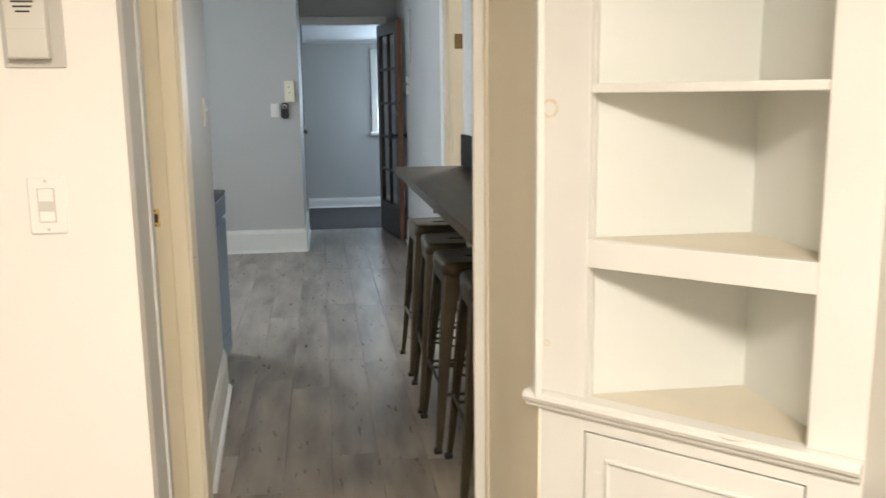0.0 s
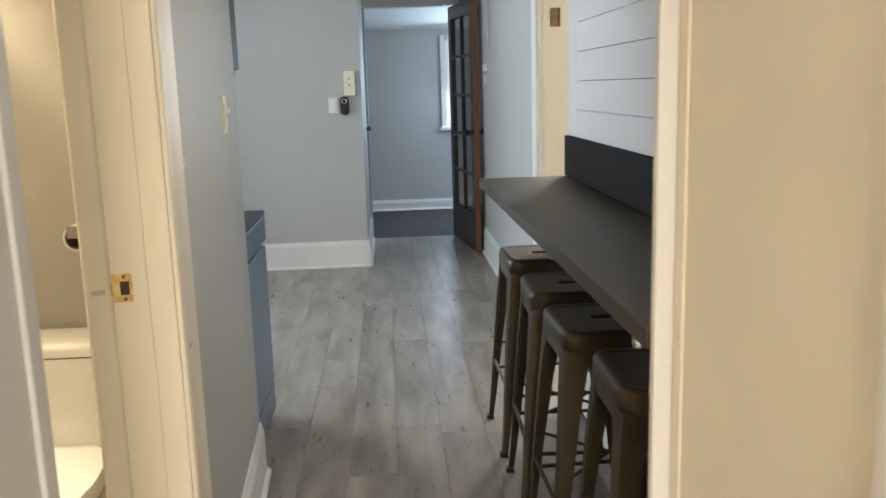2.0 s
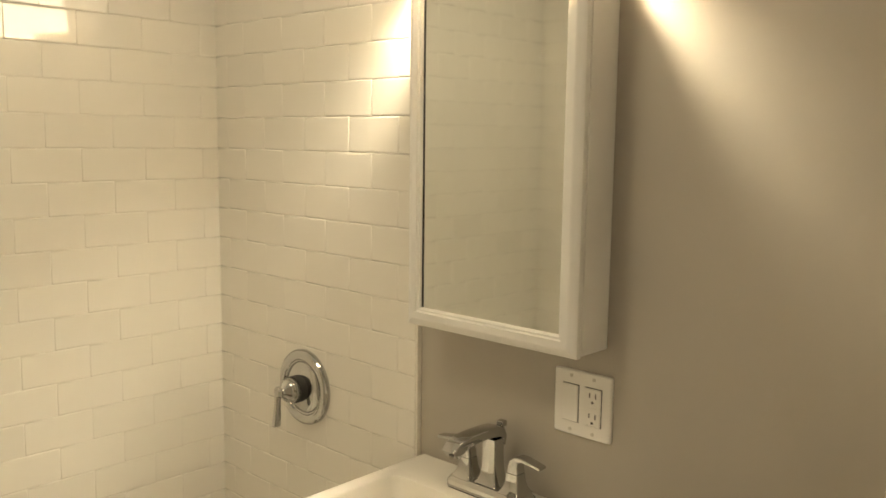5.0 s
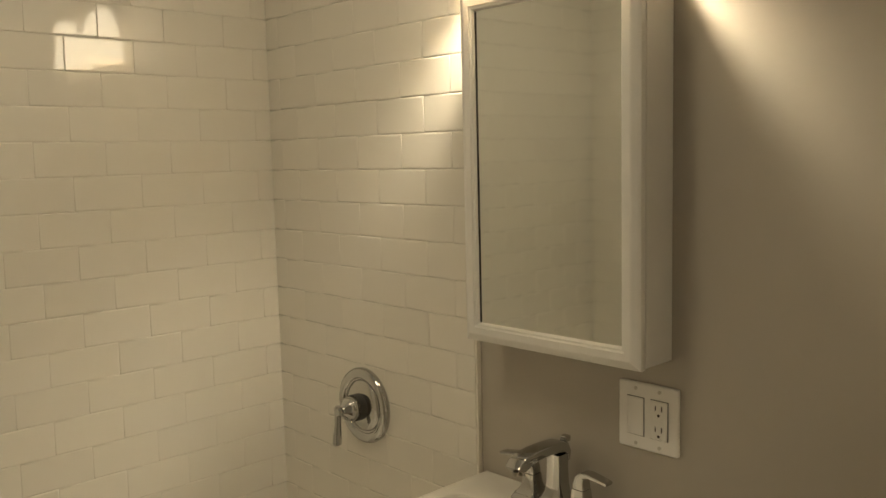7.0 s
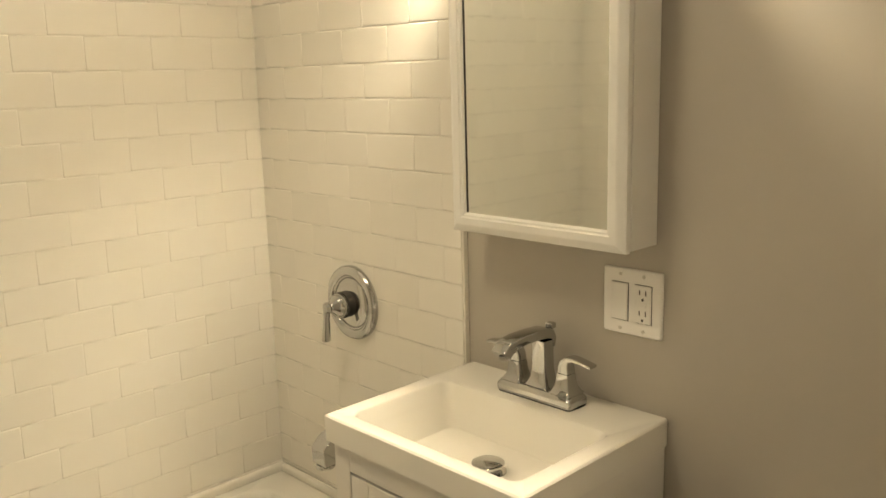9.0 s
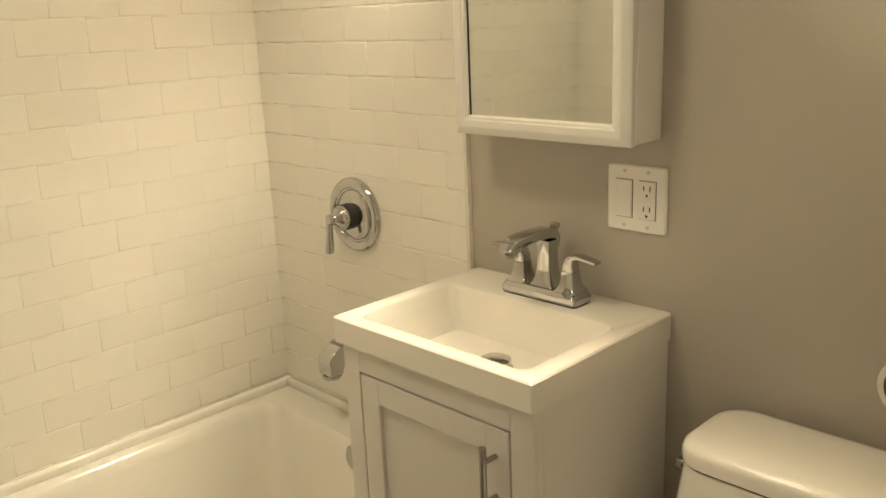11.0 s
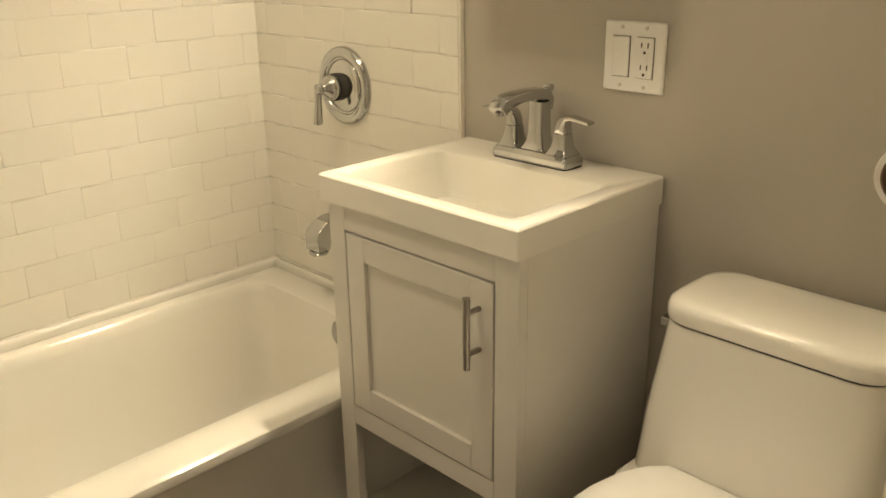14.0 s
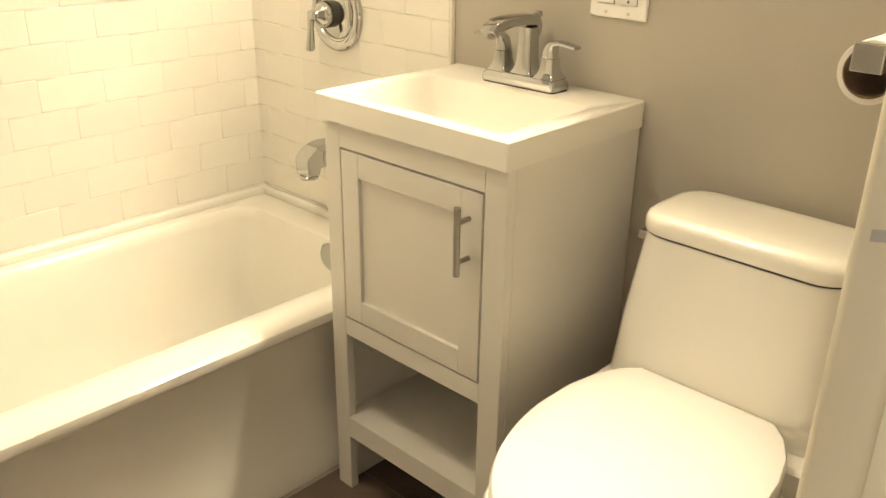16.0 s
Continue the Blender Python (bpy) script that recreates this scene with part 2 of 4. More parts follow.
def spin(profile, at=(0, 0, 0), axis="Z", seg=40, bm=None):
    """A turned body: (radius, height) pairs round the axis."""
    bm = bm or bmesh.new()
    turn = {"Z": Matrix(), "X": Matrix.Rotation(radians(90), 4, "Y"), "Y": Matrix.Rotation(radians(-90), 4, "X"), "-Y": Matrix.Rotation(radians(90), 4, "X"), "-X": Matrix.Rotation(radians(-90), 4, "Y")}[axis]
    m = Matrix.Translation(at) @ turn
    rings = []
    for r, h in profile:
        if r < 1e-6:
            rings.append([bm.verts.new(m @ Vector((0, 0, h)))])
        else:
            rings.append([bm.verts.new(m @ Vector((r * math.cos(2 * math.pi * i / seg), r * math.sin(2 * math.pi * i / seg), h))) for i in range(seg)])
    for a, b in zip(rings, rings[1:]):
        for i in range(seg):
            j = (i + 1) % seg
            q = [a[0] if len(a) == 1 else a[i], a[0] if len(a) == 1 else a[j], b[0] if len(b) == 1 else b[j], b[0] if len(b) == 1 else b[i]]
            q = list(dict.fromkeys(q))
            if len(q) > 2:
                bm.faces.new(q)
    bmesh.ops.recalc_face_normals(bm, faces=bm.faces)
    return bm


def round_rect(x0, x1, y0, y1, r, n=6):
    pts = []
    for cx, cy, a in ((x1 - r, y1 - r, 0), (x0 + r, y1 - r, 90), (x0 + r, y0 + r, 180), (x1 - r, y0 + r, 270)):
        for i in range(n + 1):
            t = radians(a + 90 * i / n)
            pts.append((cx + r * math.cos(t), cy + r * math.sin(t)))
    return pts


def disc_ring(r, inner, m, lift, cut=None):
    """A flat ring with a thickness, straight-cut at local x = cut where one is given."""
    n, rings = 36, []
    for q, h in ((inner, 0.0), (inner, lift), (r, lift), (r, 0.0)):
        pts = [Vector((q * math.cos(2 * math.pi * i / n), q * math.sin(2 * math.pi * i / n), h)) for i in range(n)]
        if cut is not None:
            pts = [Vector((max(p.x, cut), p.y, p.z)) for p in pts]
        rings.append([m @ p for p in pts])
    return loft(rings, False, False)


def loft(rings, close_first=True, close_last=True, bm=None):
    """Skin over rings of as many points each."""
    bm = bm or bmesh.new()
    made = [[bm.verts.new(p) for p in ring] for ring in rings]
    n = len(made[0])
    for a, b in zip(made, made[1:]):
        for i in range(n):
            bm.faces.new((a[i], a[(i + 1) % n], b[(i + 1) % n], b[i]))
    if close_first:
        bm.faces.new(made[0][::-1])
    if close_last:
        bm.faces.new(made[-1])
    bmesh.ops.recalc_face_normals(bm, faces=bm.faces)
    return bm


def sweep(points, sizes, side, bm=None, round_n=3, corner=0.3):
    """A bar along points: sizes are (width along side, height across), with softened corners."""
    side = Vector(side).normalized()
    rings = []
    for i, p in enumerate(points):
        p = Vector(p)
        a, b = Vector(points[max(i - 1, 0)]), Vector(points[min(i + 1, len(points) - 1)])
        along = (b - a).normalized()
        up = side.cross(along).normalized()
        w, h = sizes[i] if isinstance(sizes, list) else sizes
        r = min(w, h) * corner
        rings.append([p + side * u + up * v for u, v in round_rect(-w / 2, w / 2, -h / 2, h / 2, r, round_n)])
    return loft(rings, bm=bm)


def tube(points, r, bm=None, seg=10):
    bm = bm or bmesh.new()
    rings = []
    for i, p in enumerate(points):
        a, b = Vector(points[max(i - 1, 0)]), Vector(points[min(i + 1, len(points) - 1)])
        q = (b - a).to_track_quat("Z", "X").to_matrix()
        rings.append([Vector(p) + q @ Vector((r * math.cos(2 * math.pi * k / seg), r * math.sin(2 * math.pi * k / seg), 0)) for k in range(seg)])
    return loft(rings, bm=bm)


# ---- dining room shell ----
CEIL = 2.45
WALL_Y = 2.105
structure("floor", box(-3.4, 2.6, -2.8, 9.18, -0.12, -0.012), GAP, "subfloor under weathered grey-brown vinyl planks", "floor")
structure("wall_dining_back", box(-3.2, -0.17, WALL_Y, WALL_Y + 0.05, 0, CEIL), WHITE_WALL, "plain white painted wall with switches")
structure("wall_dining_left", box(-3.3, -3.2, -2.8, WALL_Y + 0.09, 0, CEIL), WHITE_WALL, "plain white painted wall")
structure("wall_dining_front", box(-3.3, 1.4, -2.9, -2.8, 0, CEIL), WHITE_WALL, "plain white painted wall")
structure("wall_dining_right", box(1.13, 1.25, -2.8, 2.1, 0, CEIL), WHITE_WALL, "plain white painted wall beside the corner cupboard")
structure("ceiling", box(-3.4, 2.6, -2.9, 9.3, CEIL, CEIL + 0.1), CEILING, "white painted ceiling", "ceiling")
# mass between dining room and kitchen, with the beige passage panel on it
structure("wall_passage_right", prism([(0.668, 2.09), (1.13, 2.103), (1.13, 2.63), (0.668, 2.63)], 0, CEIL), WHITE_WALL, "white wall block beside the kitchen passage")
structure("panel_passage", prism([(0.662, 2.075), (0.668, 2.075), (0.668, 2.625), (0.652, 2.625)], 0, 2.3), BEIGE, "beige painted passage side panel", "panel")
structure("casing_passage", prism([(0.618, 2.625), (0.668, 2.625), (0.668, 2.648), (0.618, 2.648)], 0, 2.3), WHITE_TRIM, "white painted door casing edge", "trim", bevel=0.004)
structure("trim_panel_bead", box(0.646, 0.652, 2.585, 2.62, 0, 2.3), BEIGE, "beige bead along the panel", "trim", bevel=0.002)
structure("trim_panel_front_bead", prism([(0.648, 2.05), (0.664, 2.05), (0.664, 2.078), (0.648, 2.078)], 0.71, 2.3), WHITE_TRIM, "white bead beside the corner cupboard", "trim", bevel=0.003)

# ---- hall and bathroom partition ----
HALL_END = (-0.285, 4.33)
structure("wall_hall", prism([(-0.220, 3.0902), HALL_END, (-0.40, 4.33), (-0.352, 3.0902)], 0, CEIL), GREY_WALL, "pale grey painted hall wall with a light switch")
structure("wall_hall_return", box(-0.355, -0.17, WALL_Y + 0.05, 2.262, 0, CEIL), GREY_WALL, "grey wall end beside the bathroom door")
structure("wall_hall_above_door", box(-0.352, -0.168, 2.262, 3.05, 2.06, CEIL), GREY_WALL, "grey wall above the bathroom doorway")
door_1 = tagged(thing("door_1"), "cream painted bathroom door frame with a brass strike", "door frame", kind="structure")
part("bath_casing", prism([(-0.371, 3.002), (-0.366, 3.000), (-0.335, 3.022), (-0.331, 3.034), (-0.331, 3.090), (-0.3715, 3.070)], 0, 2.06), CREAM_TRIM, door_1, bevel=0.002)
part("jamb", prism([(-0.331, 3.040), (-0.262, 3.050), (-0.262, 3.090), (-0.331, 3.090)], 0, 2.06), CREAM_TRIM, door_1, bevel=0.001)
part("stop", prism([(-0.262, 3.041), (-0.2585, 3.039), (-0.217, 3.044), (-0.212, 3.047), (-0.212, 3.090), (-0.262, 3.090)], 0, 2.03), CREAM_TRIM, door_1, bevel=0.002)
part("casing", prism([(-0.212, 3.050), (-0.204, 3.053), (-0.200, 3.062), (-0.2015, 3.085), (-0.206, 3.098), (-0.2075, 3.150), (-0.204, 3.165), (-0.206, 3.186), (-0.211, 3.191), (-0.2265, 3.191), (-0.2205, 3.0903), (-0.212, 3.0903)], 0, 2.12), CREAM_TRIM, door_1, bevel=0.0015)
# near jamb takes the wall grey: its shaded face is put into the colour
part("jamb", box(-0.354, -0.164, 2.262, 2.296, 0, 2.06), GREY_WALL, door_1, bevel=0.003)
part("head", box(-0.352, -0.166, 2.296, 3.0, 2.03, 2.06), CREAM_TRIM, door_1)
slant = Matrix.Translation((-0.3105, 3.0428, 0.9945)) @ Matrix.Rotation(math.atan2(0.010, 0.069), 4, "Z")


def on_jamb(bm):
    """Lay a piece, drawn facing -y about its own middle, on the slanted jamb."""
    bmesh.ops.transform(bm, matrix=slant, verts=bm.verts)
    return bm


strike = part("strike_plate", on_jamb(loft([[(x, y, z) for x, z in round_rect(-0.0185, 0.0185, -0.0285, 0.0285, 0.003, 3)] for y in (0.0, -0.0022)])), BRASS, door_1, "worn brass strike plate")
part("latch_hole", on_jamb(box(-0.004, 0.013, -0.0032, -0.001, -0.014, 0.013)), SLOT, strike)
part("lip", on_jamb(sweep([(-0.010, -0.0032, 0), (-0.018, -0.0045, 0), (-0.0235, -0.0035, 0), (-0.0265, 0.001, 0)], [(0.030, 0.002), (0.028, 0.002), (0.024, 0.002), (0.016, 0.002)], (0, 0, 1))), BRASS, strike, "curved brass lip")
for z in (-0.0225, 0.0225):
    part("screw", on_jamb(cyl(0.0035, 0.002, (0.004, -0.0025, z), "Y")), DARK_BRASS, strike)
part("latch_scuff", prism([(-0.3600, 3.0045), (-0.3370, 3.0208), (-0.3364, 3.0200), (-0.3594, 3.0037)], 0.988, 0.9975), SHADOW_GREY, door_1, "grey latch scuff")
for y, z, w, h in ((3.188, 1.218, 0.006, 0.010), (3.187, 1.232, 0.004, 0.006), (3.100, 0.850, 0.005, 0.006), (3.118, 0.852, 0.004, 0.004)):
    part("paint_chip", box(-0.2072, -0.2040, y - w / 2, y + w / 2, z - h / 2, z + h / 2), DARK_BRASS if z < 1 else PLASTIC, door_1, "chipped paint", bevel=0.0008)


def baseboard(name, a, b, side, h=0.2, label="white painted tall baseboard with a moulded top"):
    """Moulded baseboard from a to b in plan, standing out to the given side."""
    a, b, s = Vector((*a, 0)), Vector((*b, 0)), Vector((*side, 0))
    ob = tagged(thing(name), label, "baseboard", kind="structure")
    prof = [(0, 0), (0.016, 0), (0.016, h - 0.035), (0.013, h - 0.028), (0.013, h - 0.02), (0.008, h - 0.012), (0.008, h), (0, h)]
    part("board", loft([[p + s * u + Vector((0, 0, v)) for u, v in prof] for p in (a, b)]), WHITE_TRIM, ob)
    shoe = [(0.016, 0)] + [(0.016 + 0.016 * math.cos(radians(t)), 0.018 * math.sin(radians(t))) for t in (0, 25, 50, 75, 90)]
    part("shoe_moulding", loft([[p + s * u + Vector((0, 0, v)) for u, v in shoe] for p in (a, b)]), WHITE_TRIM, ob)
    return ob


hs = Vector((1, 0.0524)).normalized()
baseboard("baseboard_hall", (-0.2257, 3.195), (-0.285, 4.325), hs, 0.19)

# ---- kitchen shell ----
structure("wall_kitchen_back", box(-2.6, 0.035, 7.94, 8.06, 0, CEIL), GREY_WALL, "grey painted kitchen wall")
structure("wall_alcove_left", box(-0.09, 0.035, 8.06, 9.18, 0, CEIL), GREY_WALL, "grey painted alcove wall beside the porch door")
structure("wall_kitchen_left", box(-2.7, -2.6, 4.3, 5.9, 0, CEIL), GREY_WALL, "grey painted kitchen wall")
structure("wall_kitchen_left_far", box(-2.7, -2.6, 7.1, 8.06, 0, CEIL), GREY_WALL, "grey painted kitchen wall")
# opening left for the window added out of view
structure("wall_kitchen_left_sill", box(-2.7, -2.6, 5.9, 7.1, 0, 1.0), GREY_WALL, "grey painted wall under the added, unseen window")
structure("wall_kitchen_left_head", box(-2.7, -2.6, 5.9, 7.1, 2.2, CEIL), GREY_WALL, "grey painted wall over the added, unseen window")
structure("wall_kitchen_near", box(-2.7, -0.401, 4.2, 4.33, 0, CEIL), GREY_WALL, "grey wall behind the stove")
RW = 1.0
structure("wall_kitchen_right", box(RW, RW + 0.14, 2.63, 4.95, 0, CEIL), GREY_WALL, "wall behind the shiplap boards")
structure("wall_kitchen_right_far", box(RW, RW + 0.14, 5.74, 9.18, 0, CEIL), GREY_WALL, "pale grey painted wall")
structure("wall_kitchen_right_head", box(RW, RW + 0.14, 4.95, 5.74, 2.06, CEIL), GREY_WALL, "wall above the side doorway")
structure("wall_closet", box(RW + 0.9, RW + 1.0, 4.0, 6.8, 0, CEIL), WHITE_WALL, "white wall of the side room")
structure("wall_closet_end", box(RW + 0.14, RW + 1.0, 6.7, 6.8, 0, CEIL), WHITE_WALL, "white wall of the side room")
structure("wall_closet_near", box(RW + 0.14, RW + 1.0, 4.0, 4.1, 0, CEIL), WHITE_WALL, "white wall of the side room")
door_2 = tagged(thing("door_2"), "white painted side doorway with a brass hinge", "door frame", kind="structure")
part("casing", box(RW - 0.022, RW, 4.79, 4.955, 0, 2.14), WHITE_TRIM, door_2, bevel=0.004)
part("casing", box(RW - 0.022, RW, 5.735, 5.86, 0, 2.14), WHITE_TRIM, door_2, bevel=0.004)
part("jamb", box(RW - 0.006, RW + 0.20, 5.715, 5.739, 0, 2.06), BEIGE, door_2, bevel=0.003)
part("stop", box(RW + 0.012, RW + 0.045, 5.703, 5.715, 0, 2.05), BEIGE, door_2, bevel=0.002)
part("jamb", box(RW - 0.006, RW + 0.145, 4.95, 4.97, 0, 2.06), CREAM_TRIM, door_2, bevel=0.003)
part("head", box(RW - 0.022, RW + 0.145, 4.95, 5.74, 2.04, 2.14), WHITE_TRIM, door_2)
hinge = part("hinge", box(RW + 0.050, RW + 0.090, 5.708, 5.715, 1.64, 1.73), DARK_BRASS, door_2, "aged brass hinge")
part("knuckle", cyl(0.006, 0.09, (RW + 0.094, 5.706, 1.685)), DARK_BRASS, hinge)

# porch opening
structure("wall_porch_head", box(0.035, 1.0, 9.18, 9.30, 2.06, CEIL), GREY_WALL, "grey wall above the porch door")
structure("wall_porch_side", box(0.86, 1.14, 9.18, 9.30, 0, 2.06), GREY_WALL, "grey wall beside the porch door")
structure("wall_porch_left_side", box(-0.09, 0.05, 9.18, 9.30, 0, 2.06), GREY_WALL, "grey wall beside the porch door")
door_3 = tagged(thing("door_3"), "white casing of the porch doorway", "door frame", kind="structure")
part("casing", box(0.03, 0.90, 9.16, 9.18, 2.06, 2.14), WHITE_TRIM, door_3, bevel=0.004)
part("casing", box(0.84, 0.92, 9.16, 9.18, 0, 2.06), WHITE_TRIM, door_3, bevel=0.004)
part("jamb", box(0.036, 0.056, 9.165, 9.30, 0, 2.06), GREY_WALL, door_3)
part("door_knob", spin([(0, 0.05), (0.02, 0.045), (0.026, 0.03), (0.018, 0.015), (0.01, 0.01), (0.01, 0), (0.02, 0)], (0.035, 8.9, 1.02), "X", 20), NICKEL, door_3, "small round metal knob")
structure("floor_porch", box(-1.6, 2.4, 9.18, 11.1, -0.1, -0.004), CARPET, "dark brown carpet in the porch", "floor")
structure("wall_porch_back", box(-1.6, 0.86, 10.95, 11.07, 0, 2.4), GREY_WALL, "grey painted porch wall")
structure("wall_porch_under_window", box(0.86, 1.32, 10.95, 11.07, 0, 0.93), GREY_WALL, "grey painted porch wall under the window")
structure("wall_porch_over_window", box(0.86, 1.32, 10.95, 11.07, 1.86, 2.4), GREY_WALL, "grey painted porch wall over the window")
structure("wall_porch_back_right", box(1.32, 2.4, 10.95, 11.07, 0, 2.4), GREY_WALL, "grey painted porch wall")
structure("wall_porch_left", box(-1.7, -1.6, 9.3, 11.07, 0, 2.4), GREY_WALL, "grey painted porch wall")
structure("wall_porch_right", box(2.4, 2.5, 9.2, 11.07, 0, 2.4), GREY_WALL, "grey painted porch wall")
structure("ceiling_porch", loft([[(x, 9.30, 2.26), (x, 10.95, 1.985), (x, 10.95, 2.1), (x, 9.30, 2.4)] for x in (-1.6, 2.4)]), CEILING, "sloping porch ceiling", "ceiling")
baseboard("baseboard_porch", (-1.6, 10.95), (2.4, 10.95), (0, -1), 0.12, "white painted low baseboard")
baseboard("baseboard_kitchen", (-2.6, 7.94), (0.05, 7.94), (0, -1), 0.205)
baseboard("baseboard_kitchen_right", (RW, 5.74), (RW, 9.16), (-1, 0), 0.205)
baseboard("baseboard_alcove", (0.035, 7.925), (0.035, 9.16), (1, 0), 0.205)


def window(name, x0, x1, y, z0, z1):
    w = tagged(thing(name), "white framed double-hung window with daylight outside", "window", kind="structure")
    for a, b, c, d in ((x0 - 0.05, x0 + 0.02, z0 - 0.05, z1 + 0.05), (x1 - 0.02, x1 + 0.05, z0 - 0.05, z1 + 0.05)):
        part("frame", box(a, b, y - 0.02, y + 0.06, c, d), WHITE_TRIM, w, bevel=0.004)
    part("frame", box(x0, x1, y - 0.02, y + 0.06, z1 - 0.01, z1 + 0.05), WHITE_TRIM, w, bevel=0.004)
    part("sill", box(x0 - 0.07, x1 + 0.07, y - 0.05, y + 0.06, z0 - 0.05, z0 - 0.01), WHITE_TRIM, w, bevel=0.006)
    mid = (z0 + z1) / 2
    for z in (z0, mid - 0.02, z1 - 0.05):
        part("sash_rail", box(x0 + 0.02, x1 - 0.02, y + 0.01, y + 0.045, z, z + 0.045), WHITE_TRIM, w, bevel=0.003)
    for x in (x0 + 0.02, x1 - 0.055):
        part("sash_stile", box(x, x + 0.035, y + 0.012, y + 0.043, z0, z1), WHITE_TRIM, w, bevel=0.003)
    for a, b in ((z0 + 0.045, mid - 0.02), (mid + 0.025, z1 - 0.05)):
        g = part("pane", box(x0 + 0.05, x1 - 0.05, y + 0.025, y + 0.029, a, b), GLASS, w)
        g.visible_shadow = False
    return w


window("window_1", 0.88, 1.30, 10.95, 0.93, 1.86)
# unseen window, added to go with the kitchen fill light
wl = window("window_added_unseen", -0.6, 0.6, 0.0, 1.0, 2.2)
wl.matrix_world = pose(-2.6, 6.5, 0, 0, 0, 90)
structure("backdrop", box(-1.5, 4.5, 12.6, 12.62, -0.5, 3.2), OUTSIDE, "pale daylit distance outside the window", "backdrop")

# ---- porch door leaf ----


def french_door():
    d = thing("french_door", pose(0.835, 9.155, 0.012, 0, 0, 278.5), "dark stained glazed french door standing open, reddish wood edge", "door")
    w, h, t = 0.86, 2.03, 0.042
    part("hinge_stile", box(0, 0.11, -t, 0, 0, h), DARK_WOOD, d, bevel=0.003)
    part("lock_stile", box(w - 0.11, w - 0.004, -t, 0, 0, h), DARK_WOOD, d, bevel=0.003)
    part("edge", box(w - 0.004, w, -t, 0, 0, h), RED_WOOD, d, "reddish unstained wood edge")
    part("top_rail", box(0.11, w - 0.11, -t, 0, h - 0.11, h), DARK_WOOD, d, bevel=0.003)
    part("bottom_rail", box(0.11, w - 0.11, -t, 0, 0, 0.30), DARK_WOOD, d, bevel=0.003)
    zs = [0.30 + (h - 0.41) * i / 5 for i in range(6)]
    xs = [0.11 + (w - 0.22) * i / 2 for i in range(3)]
    for z in zs[1:-1]:
        part("muntin", box(0.11, w - 0.11, -t + 0.006, -0.006, z - 0.012, z + 0.012), DARK_WOOD, d)
    part("muntin", box(xs[1] - 0.012, xs[1] + 0.012, -t + 0.004, -0.004, 0.30, h - 0.11), DARK_WOOD, d)
    for i in range(5):
        for j in range(2):
            part("pane", box(xs[j] + 0.012, xs[j + 1] - 0.012, -t / 2 - 0.002, -t / 2 + 0.002, zs[i] + 0.012, zs[i + 1] - 0.012), GLASS, d)
    for s in (-1, 1):
        y = 0.0 if s > 0 else -t
        k = part("knob", spin([(0.025, 0), (0.025, 0.006), (0.009, 0.01), (0.009, 0.03), (0.022, 0.04), (0.026, 0.052), (0.018, 0.064), (0, 0.066)], (w - 0.06, y, 0.98), "Y" if s > 0 else "-Y", 20), BLACK, d, "black door knob")
        part("deadbolt", spin([(0.027, 0), (0.027, 0.012), (0.02, 0.016), (0, 0.016)], (w - 0.06, y, 1.17), "Y" if s > 0 else "-Y", 20), NICKEL, d, "round metal deadbolt")
    return d


french_door()

# ---- bar counter and stools ----
counter = thing("bar_counter", None, "dark stained wooden bar counter fixed along the shiplap wall", "counter")
part("worktop", prism([(0.612, 2.652), (0.978, 2.652), (0.978, 4.92), (0.593, 4.92)], 0.944, 0.98), COUNTER, counter, bevel=0.004)
splash = thing("backsplash_board", None, "black board standing upright along the counter's back", "backsplash")
part("board", box(0.955, 0.976, 2.66, 4.92, 0.984, 1.148), SPLASH, splash, bevel=0.002)
for y in (2.73, 3.48, 4.22):
    br = part("bracket", box(0.632, 0.975, y - 0.01, y + 0.01, 0.925, 0.944), CHROME, counter, "bright metal bracket")
    part("tip", spin([(0, 0.0), (0.012, 0.004), (0.014, 0.012), (0.008, 0.02), (0, 0.021)], (0.613, y, 0.934), "X", 16), CHROME, br)


